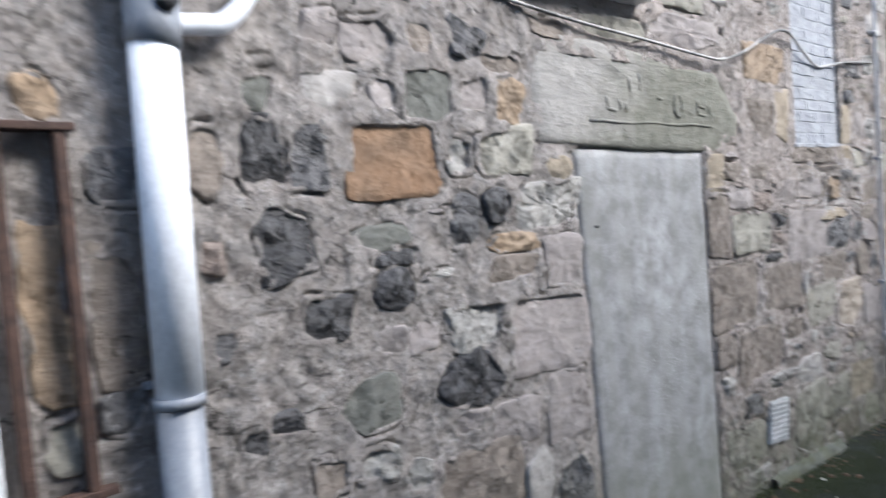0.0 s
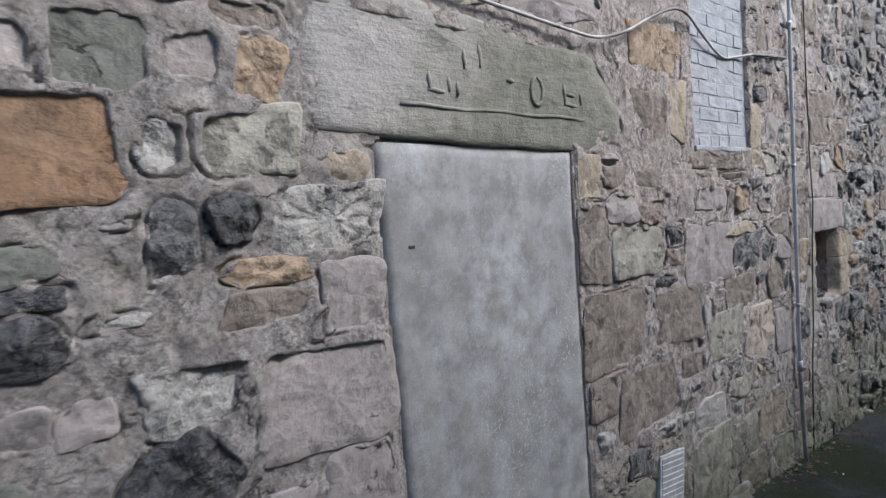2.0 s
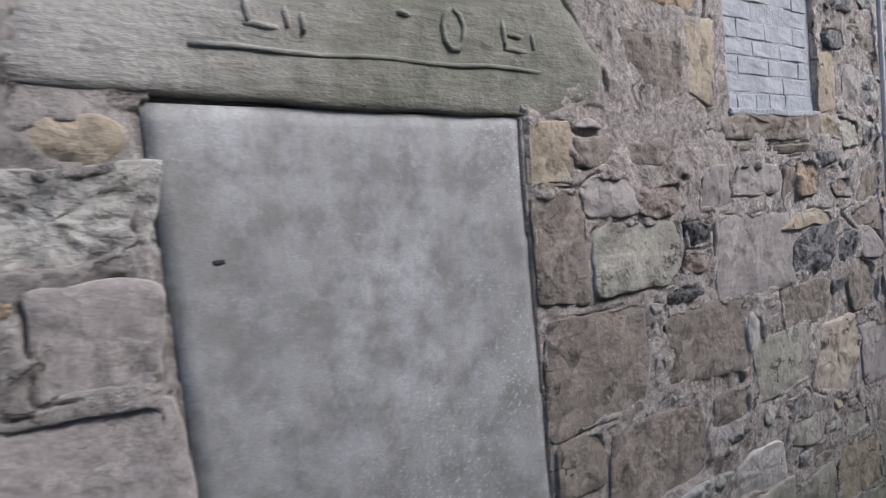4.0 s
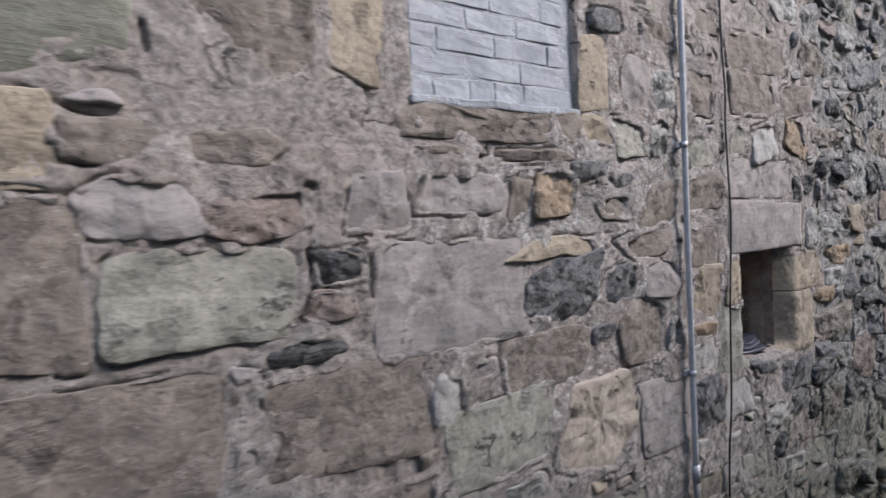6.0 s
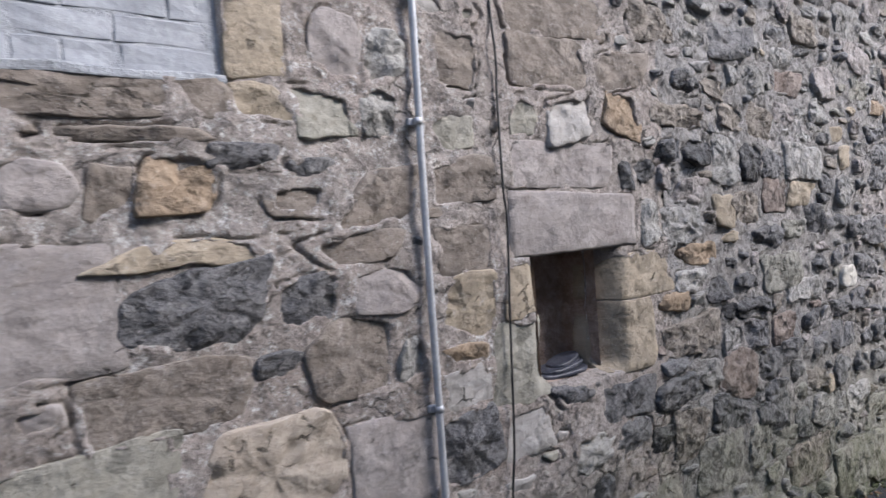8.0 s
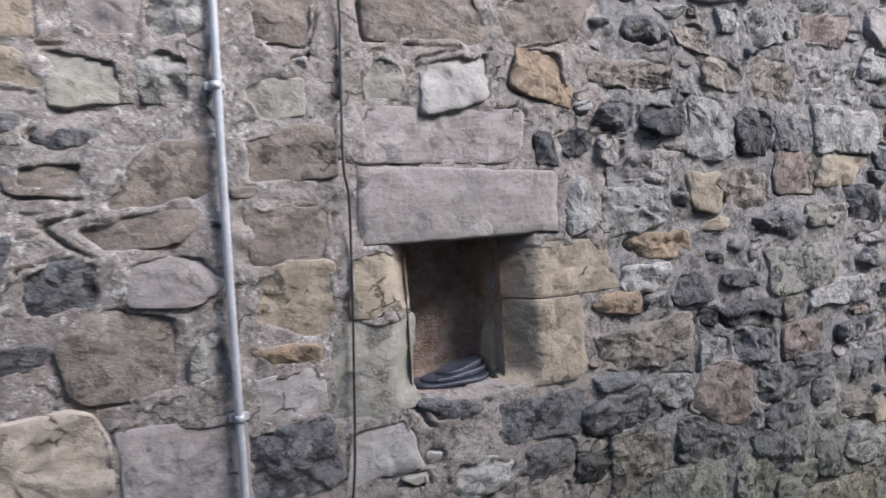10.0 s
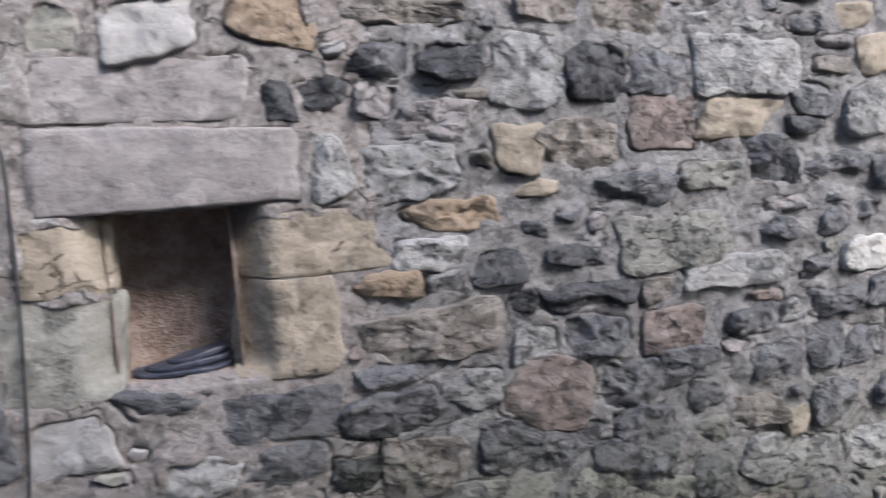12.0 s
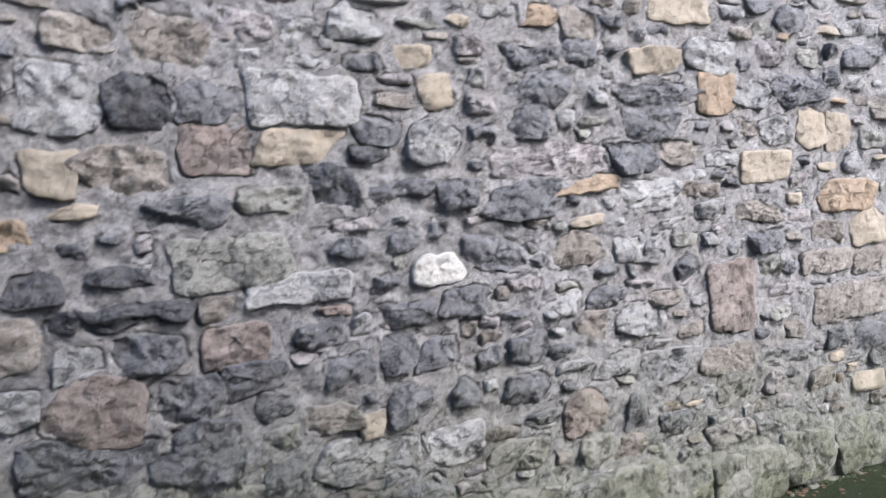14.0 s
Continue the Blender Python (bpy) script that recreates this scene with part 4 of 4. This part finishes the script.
# ---- bricked-up window ----
window = tagged(new("window_1"), "small window blocked with whitewashed brick", "blocked window", kind="structure")
bed = part("joint_bed", box_bm(0.0, 0.712, 0.0095, 0.10, 1.80, 3.045), M_WHITEJOINT, window)
z, row = 1.806, 0
while z < 3.0:
    h = 0.065 + 0.006 * rng.rand()
    x = 0.008
    lengths = ([0.075, 0.135, 0.10, 0.12, 0.225] if row == 0 else [0.215, 0.22, 0.215] if row % 2 else [0.10, 0.215, 0.22, 0.11])
    for w in lengths:
        w = min(w + 0.014 * rng.randn() * 0.5 + 0.006, 0.708 - x)
        if w > 0.03:
            out = 0.005 + 0.004 * rng.rand()
            part("brick", box_bm(x + 0.003, x + w - 0.003 - 0.004 * rng.rand(), out, 0.04, z + 0.004 * rng.rand(), z + h - 0.004 * rng.rand(), 0.004, 0.006, 2), M_WHITEBRICK, window)
        x += w
    z += h + 0.004
    row += 1
sill = outline_block([(-0.06, 1.69), (0.35, 1.685), (0.73, 1.695), (0.735, 1.77), (0.69, 1.80), (0.3, 1.795), (-0.02, 1.80), (-0.07, 1.76)], -0.022, 0.1, 0.011, 7,
                     STONE["b"], "window_sill", window)
part("mortar_fillet", box_bm(-0.01, 0.71, -0.024, 0.03, 1.785, 1.812, 0.006, 0.008, 6), M_WHITEJOINT, window)

# ---- niche with its lintel, and slates lying in it ----


def niche_bm():
    bm = bmesh.new()
    x0, x1, z0, z1 = NICHE
    x0, x1, z0, z1 = x0 - 0.006, x1 + 0.006, z0 - 0.006, z1 + 0.006
    bmesh.ops.create_cube(bm, size=1.0)
    for v in bm.verts:
        v.co = Vector(((x0 + x1) / 2 + v.co.x * (x1 - x0), 0.145 + v.co.y * 0.20, (z0 + z1) / 2 + v.co.z * (z1 - z0)))
    bmesh.ops.delete(bm, geom=[f for f in bm.faces if f.calc_center_median().y < 0.06], context="FACES_ONLY")
    bmesh.ops.subdivide_edges(bm, edges=bm.edges[:], cuts=9, use_grid_fill=True)
    for v in bm.verts:
        if v.co.y > 0.06:
            v.co += noise.noise_vector(v.co * 12) * 0.014
    bmesh.ops.reverse_faces(bm, faces=bm.faces[:])
    return bm


niche = tagged(part("wall_niche", niche_bm(), M_HOLLOW, None, "", True), "small square recess in the stone wall", "niche", kind="structure")
niche_lintel = outline_block([(1.68, 1.246), (2.0, 1.243), (2.40, 1.25), (2.41, 1.46), (2.05, 1.475), (1.69, 1.488)], -0.016, 0.2, 0.006, 6, STONE["m"], "niche_lintel")
tagged(niche_lintel, "long mauve sandstone lintel over a wall niche", "lintel")


def slate_bm(w, d, t):
    """A thin split slate with broken, rounded ends."""
    bm = bmesh.new()
    n = 22
    rings = []
    for k, (scale, z) in enumerate(((0.97, -t), (1.0, -t * 0.4), (1.0, t * 0.5), (0.96, t))):
        ring = []
        for i in range(n):
            a = 2 * math.pi * i / n
            c, q = math.cos(a), math.sin(a)
            x = w / 2 * math.copysign(abs(c) ** 0.8, c) * scale * (1 + 0.07 * noise.noise(Vector((c * 2, q * 2, w * 9))))
            ring.append(bm.verts.new((x, d / 2 * q * scale, z + 0.02 * x * x / w + 0.004 * noise.noise(Vector((c * 3, q * 3, k * 0.2))))))
        rings.append(ring)
    for a, b in zip(rings, rings[1:]):
        for i in range(n):
            bm.faces.new((a[i], a[(i + 1) % n], b[(i + 1) % n], b[i]))
    bm.faces.new(rings[0][::-1]), bm.faces.new(rings[-1])
    bmesh.ops.recalc_face_normals(bm, faces=bm.faces[:])
    return bm


for i, (x, w, d, tilt, turn) in enumerate(((2.01, 0.28, 0.14, 0.5, -6), (2.035, 0.25, 0.12, 4.0, 7), (2.06, 0.19, 0.10, 9.0, 14))):
    slate = part("slate", slate_bm(w, d, 0.008), M_SLATE)
    slate.matrix_world = pose(x, 0.11 + 0.01 * i, 0.769 + 0.0175 * i, 3 - 2 * i, -tilt, turn)
    tagged(slate, "broken dark roofing slate lying in the niche", "slate", "slates in the niche")

# ---- pipes and cables ----
conduit = tagged(new("conduit_pipe"), "thin galvanised steel pipe clipped to the wall", "pipe")
conduit.location = (1.30, -0.045, ground_z(1.3))
conduit_at = Matrix.Translation(conduit.location).inverted()


def piped(name, pts, r, mat, parent, inv, label="", seg=12):
    bm = tube_bm(pts, r, seg)
    bm.transform(inv)
    return part(name, bm, mat, parent, label, True)


piped("tube", spline([(1.318, -0.045, 3.4), (1.312, -0.045, 2.3), (1.30, -0.045, 1.4), (1.298, -0.046, 0.9), (1.297, -0.045, 0.40)], 6), 0.0118, M_PIPE, conduit, conduit_at)
piped("socket", [(1.297, -0.045, 0.43), (1.297, -0.045, 0.36)], 0.0165, M_PIPE, conduit, conduit_at)
piped("lower_tube", spline([(1.297, -0.045, 0.37), (1.305, -0.05, 0.05), (1.32, -0.055, ground_z(1.3))], 5), 0.0135, M_DULL, conduit, conduit_at, "dull grey lower length of pipe")
for z in (2.62, 1.71, 0.80):
    bm = box_bm(1.272, 1.325, -0.034, 0.01, z - 0.011, z + 0.011, 0.003)
    bm.transform(conduit_at)
    clip = part("saddle_clip", bm, M_PIPE, conduit)
    piped("band", [(1.2995, -0.045, z - 0.011), (1.2995, -0.045, z + 0.011)], 0.0145, M_PIPE, clip, conduit_at)

cable = tagged(part("wall_cable", tube_bm(spline([(1.655, -0.022, 3.3), (1.65, -0.026, 2.26), (1.662, -0.03, 1.95), (1.657, -0.028, 1.82), (1.64, -0.045, 1.5), (1.652, -0.04, 1.385),
                                                  (1.646, -0.03, 1.1), (1.64, -0.028, 0.946), (1.62, -0.03, 0.6), (1.593, -0.026, 0.34), (1.58, -0.02, ground_z(1.58))], 8), 0.0042, 8),
                    M_CABLE, None, "", True), "thin black cable hanging down the wall", "cable")
loose = tagged(part("loose_cable", tube_bm(spline([(-2.75, -0.03, 2.36), (-2.15, -0.04, 2.30), (-1.6, -0.04, 2.27), (-1.11, -0.04, 2.24), (-0.915, -0.05, 2.235), (-0.695, -0.05, 2.29),
                                                   (-0.5, -0.06, 2.375), (-0.31, -0.06, 2.443), (-0.2, -0.06, 2.46), (-0.086, -0.05, 2.45), (0.05, -0.03, 2.41), (0.185, -0.02, 2.36), (0.30, -0.01, 2.325),
                                                   (0.43, 0.0, 2.31), (0.60, -0.01, 2.335), (0.78, -0.04, 2.36), (1.28, -0.03, 2.40)], 8), 0.0075, 8), M_CABLEGREY, None, "", True),
               "sagging grey cable strung loosely across the wall", "cable")

downpipe = tagged(new("downpipe"), "white plastic rainwater pipe with a grey joint", "drainpipe")
downpipe.location = (-3.81, -0.085, ground_z(-3.81))
down_at = Matrix.Translation(downpipe.location).inverted()
DX = -3.805
piped("upper_pipe", [(-3.796, -0.085, 2.02), (DX - 0.006, -0.085, 1.12)], 0.060, M_PVC, downpipe, down_at, "white plastic pipe", 24)
piped("lower_pipe", [(DX - 0.010, -0.085, 1.13), (-3.82, -0.085, ground_z(-3.8))], 0.058, M_PVCGREY, downpipe, down_at, "dull grey lower pipe", 24)
ring = piped("collar", [(DX - 0.010, -0.085, 1.14), (DX - 0.010, -0.085, 1.112)], 0.066, M_PVCGREY, downpipe, down_at, "grey joint ring", 24)
joint = piped("branch_joint", [(-3.79, -0.085, 2.30), (-3.79, -0.085, 2.07), (-3.794, -0.085, 2.015)], 0.067, M_PVCGREY, downpipe, down_at, "grey plastic branch joint", 24)
# black disc for the round opening, its inner shade put into the colour
piped("socket_plug", [(-3.775, -0.125, 2.115), (-3.775, -0.16, 2.115)], 0.028, M_CABLE, joint, down_at, "dark round plug", 16)
piped("branch_pipe", spline([(-3.76, -0.075, 2.075), (-3.68, -0.075, 2.085), (-3.60, -0.075, 2.10), (-3.53, -0.075, 2.18), (-3.47, -0.075, 2.30), (-3.38, -0.075, 2.5)], 6), 0.028, M_PVC, downpipe, down_at,
      "white plastic waste branch", 16)
bm = box_bm(-3.88, -3.73, -0.03, 0.02, 1.155, 1.175, 0.004)
bm.transform(down_at)
part("bracket", bm, M_PVCGREY, downpipe)

# ---- rusty frame at the corner of the house ----
iron = tagged(new("iron_frame"), "rusty flat-iron frame standing against the stone", "iron frame")
iron.location = (-4.07, -0.05, ground_z(-4.07))
iron_at = Matrix.Translation(iron.location).inverted()
for name, b in (("upright", (-4.165, -4.138, -0.07, -0.03, ground_z(-4.1), 1.82)), ("upright", (-4.032, -4.006, -0.07, -0.03, ground_z(-4.1), 1.82)),
                ("top_bar", (-4.22, -3.985, -0.075, -0.025, 1.805, 1.825)), ("bottom_bar", (-4.17, -3.97, -0.075, -0.028, 0.93, 0.95))):
    bm = box_bm(*b, 0.004, 0.003, 4)
    bm.transform(iron_at)
    part(name, bm, M_RUST, iron)
post = tagged(part("door_jamb", box_bm(-4.40, -4.20, -0.09, 0.02, ground_z(-4.3) - 0.05, 2.6, 0.01, 0.003, 5), M_PAINT), "pale grey painted door jamb at the house corner", "door jamb")

# ---- air vent low in the house wall ----
vent = tagged(new("wall_vent"), "small whitish air vent grille set low in the wall", "air vent")
vent.matrix_world = pose(-0.41, -0.012, 0.185, 0, 6, 0)
vent_frame = part("frame", box_bm(-0.12, 0.12, -0.012, 0.03, -0.125, 0.125, 0.004, 0.003, 2), M_VENT, vent)
for k in range(8):
    bm = box_bm(-0.104, 0.104, -0.0155, -0.008, -0.012, 0.012, 0.002)
    bm.transform(pose(0, 0, -0.1 + 0.0285 * k, 7))
    part("slat", bm, M_VENT, vent)

# ---- white sill overhead ----
upper_sill = tagged(part("upper_window_sill", box_bm(-2.50, -1.60, -0.10, 0.02, 2.425, 2.50, 0.008, 0.002, 3), M_PAINT), "white painted window sill", "window sill", kind="structure")

# ---- foot of the wall: cement fillet, chips, moss, litter ----


def fillet_bm(x0, x1):
    bm = bmesh.new()
    n = 34
    rows = []
    for i in range(n + 1):
        x = x0 + (x1 - x0) * i / n
        g = ground_z(x)
        rows.append([bm.verts.new(Vector((x, y, g + z)) + noise.noise_vector(Vector((x * 9, k, 0))) * 0.018)
                     for k, (y, z) in enumerate(((0.05, 0.07), (-0.02, 0.06), (-0.05, 0.04), (-0.07, 0.01), (-0.075, -0.05)))])
    for a, b in zip(rows, rows[1:]):
        for k in range(4):
            bm.faces.new((a[k], a[k + 1], b[k + 1], b[k]))
    bmesh.ops.recalc_face_normals(bm, faces=bm.faces[:])
    return bm


tagged(part("baseboard", fillet_bm(-0.55, 0.45), STONE["h"], None, "", True), "rough cement fillet along the foot of the wall", "cement fillet", kind="structure")


def scatter(name, count, spot, size, material, label, category, flat=1.0):
    verts, faces = [], []
    for _ in range(count):
        x, y, z = spot()
        s = size * (0.5 + rng.rand())
        base = len(verts)
        turn, sx, sy = rng.rand() * 6.28, s * (0.7 + 0.6 * rng.rand()), s * (0.5 + 0.5 * rng.rand())
        for k in range(6):
            a = turn + k * math.pi / 3
            q = 1 + 0.35 * (rng.rand() - 0.5)
            verts.append((x + sx * q * math.cos(a), y + sy * q * math.sin(a), z - 0.003))
        for k in range(6):
            a = turn + k * math.pi / 3 + 0.3
            verts.append((x + 0.65 * sx * math.cos(a), y + 0.65 * sy * math.sin(a), z + s * flat * (0.5 + 0.3 * rng.rand())))
        faces += [(base + k, base + (k + 1) % 6, base + 6 + (k + 1) % 6, base + 6 + k) for k in range(6)]
        faces.append(tuple(base + 6 + k for k in range(6)))
    return tagged(mesh_ob(name, verts, faces, material, None, False), label, category, kind="stuff")


def foot():
    x = -4 + 13.5 * rng.rand()
    return x, -0.02 - abs(rng.randn()) * 0.03, ground_z(x)


def lane_spot():
    x = -3 + 12 * rng.rand()
    return x, -0.1 - 2.2 * rng.rand(), ground_z(x) + 0.004


scatter("stone_chips", 150, foot, 0.012, STONE["g"], "loose stone chips and grit along the foot of the wall", "rubble", 0.9)
def drift():
    x = -1 + 8 * rng.rand()
    return x, -0.03 - abs(rng.randn()) * 0.09, ground_z(x) + 0.002


M_LEAVES = plain_mat("dead_leaves", (0.06, 0.035, 0.018), (0.16, 0.10, 0.055), 40.0, 0.9, 0.0, 0.003)
scatter("leaf_litter", 420, drift, 0.016, M_LEAVES, "brown dead leaves and crumbs drifted against the wall", "leaf litter", 0.35)
scatter("moss", 900, foot, 0.017, M_MOSS, "green moss along the foot of the wall", "moss", 0.6)
scatter("litter", 110, lane_spot, 0.011, M_PETAL, "small pale petals and scraps on the asphalt", "litter", 0.12)

# ---- the stones themselves ----


def stone_mesh(stone, seg, steps):
    """Vertices round (0, 0, 0) and faces of one stone: a broken rim, a shoulder and a hewn, uneven face."""
    x, z, a, b, kind, power, waves, proud, _ = stone
    block_like, dark = power > 15.5, kind in "kd"
    ang = np.arange(seg) * 2 * math.pi / seg
    r = rim(stone, ang)
    edge = min(0.3, (0.004 if block_like else 0.0055) / min(a, b))
    rough = (0.35 if block_like else 0.5 if kind in "mybpunhw" else 1.0) * min(1.0, min(a, b) / 0.05)
    facets = [(rng.rand() * 6.283, 0.15 + 0.6 * rng.rand(), (0.2 if block_like else 1.6 if dark else 0.8) * rng.rand()) for _ in range(5 if dark else 4)]
    rings = [(1.02, -1.0), (1.0, 0.72), (1 - edge * 0.5, 0.92), (1 - edge, 0.99)] + [((1 - edge) * k / steps, 1.0) for k in range(steps - 1, 0, -1)]
    lean = rng.randn(2) * (0.0018 if block_like else 0.0065)
    verts = []
    for scale, lift in rings:
        vx, vz = np.cos(ang) * r * scale * a, np.sin(ang) * r * scale * b
        u, v = np.cos(ang) * r * scale, np.sin(ang) * r * scale
        cut = sum(np.clip(u * math.cos(f) + v * math.sin(f) - at, 0, 1) * k for f, at, k in facets)
        px, pz = x + vx, z + vz
        dx, dz = crooked(px, pz)
        y = -lift * proud * np.clip(1.15 - cut, 0.8 if x < 2.3 else 0.45, 1.2) + 0.002
        y = y + max(lift, 0) * (lean[0] * u + lean[1] * v)
        if lift > 0.5:
            y = y - rough * (0.020 * fbm(px * 12, pz * 12, 60, 2) + 0.016 * fbm(px * 40, pz * 40, 66, 2))
        y = y + worn(px, pz)
        if lift < 0:
            y = np.full(seg, 0.05) + worn(px, pz)
        verts.append(np.stack([vx + dx, y, vz + dz], axis=1))
    dx, dz = crooked(np.array([x]), np.array([z]))
    verts = np.concatenate(verts + [np.array([[dx[0], verts[-1][:, 1].mean(), dz[0]]])])
    faces = []
    for i in range(len(rings) - 1):
        for k in range(seg):
            k2 = (k + 1) % seg
            faces.append((i * seg + k, i * seg + k2, (i + 1) * seg + k2, (i + 1) * seg + k))
    last = (len(rings) - 1) * seg
    faces += [(last + k, last + (k + 1) % seg, len(verts) - 1) for k in range(seg)]
    return verts, faces


KINDS = list(STONE)


def near(stone):
    return -0.2 < stone[1] - ground_z(stone[0]) < 2.3 and -4.2 < stone[0] < 6.6


for parent, lo, hi, label, seed_label in ((wall_house, -9, SPLIT, "small stones packed between the larger blocks", 1), (wall_garden, SPLIT, 99, "small rubble stones in the joints", 2)):
    here = [(i, s) for i, s in enumerate(STONES) if lo <= s[0] < hi]
    rank = sorted(here, key=lambda e: (e[0] >= HAND, not near(e[1]), -e[1][2] * e[1][3]))
    for i, s in rank[:300]:
        v, f = stone_mesh(s, int(min(max(4 * (s[2] + s[3]) / 0.018, 26), 72)), 6 if s[2] > 0.12 else 4)
        ob = mesh_ob("stone", v.tolist(), f, STONE[s[4]], parent)
        ob.location = (s[0], 0, s[1])
    verts, faces, slots, base = [], [], [], 0
    for i, s in rank[300:]:
        v, f = stone_mesh(s, 16, 3)
        verts.append(v + np.array([s[0], 0, s[1]]))
        faces += [tuple(k + base for k in q) for q in f]
        slots += [KINDS.index(s[4])] * len(f)
        base += len(v)
    if verts:
        ob = mesh_ob("small_stones", np.concatenate(verts).tolist(), faces, list(STONE.values()), parent, True, slots)
        tagged(ob, label, kind="stuff")
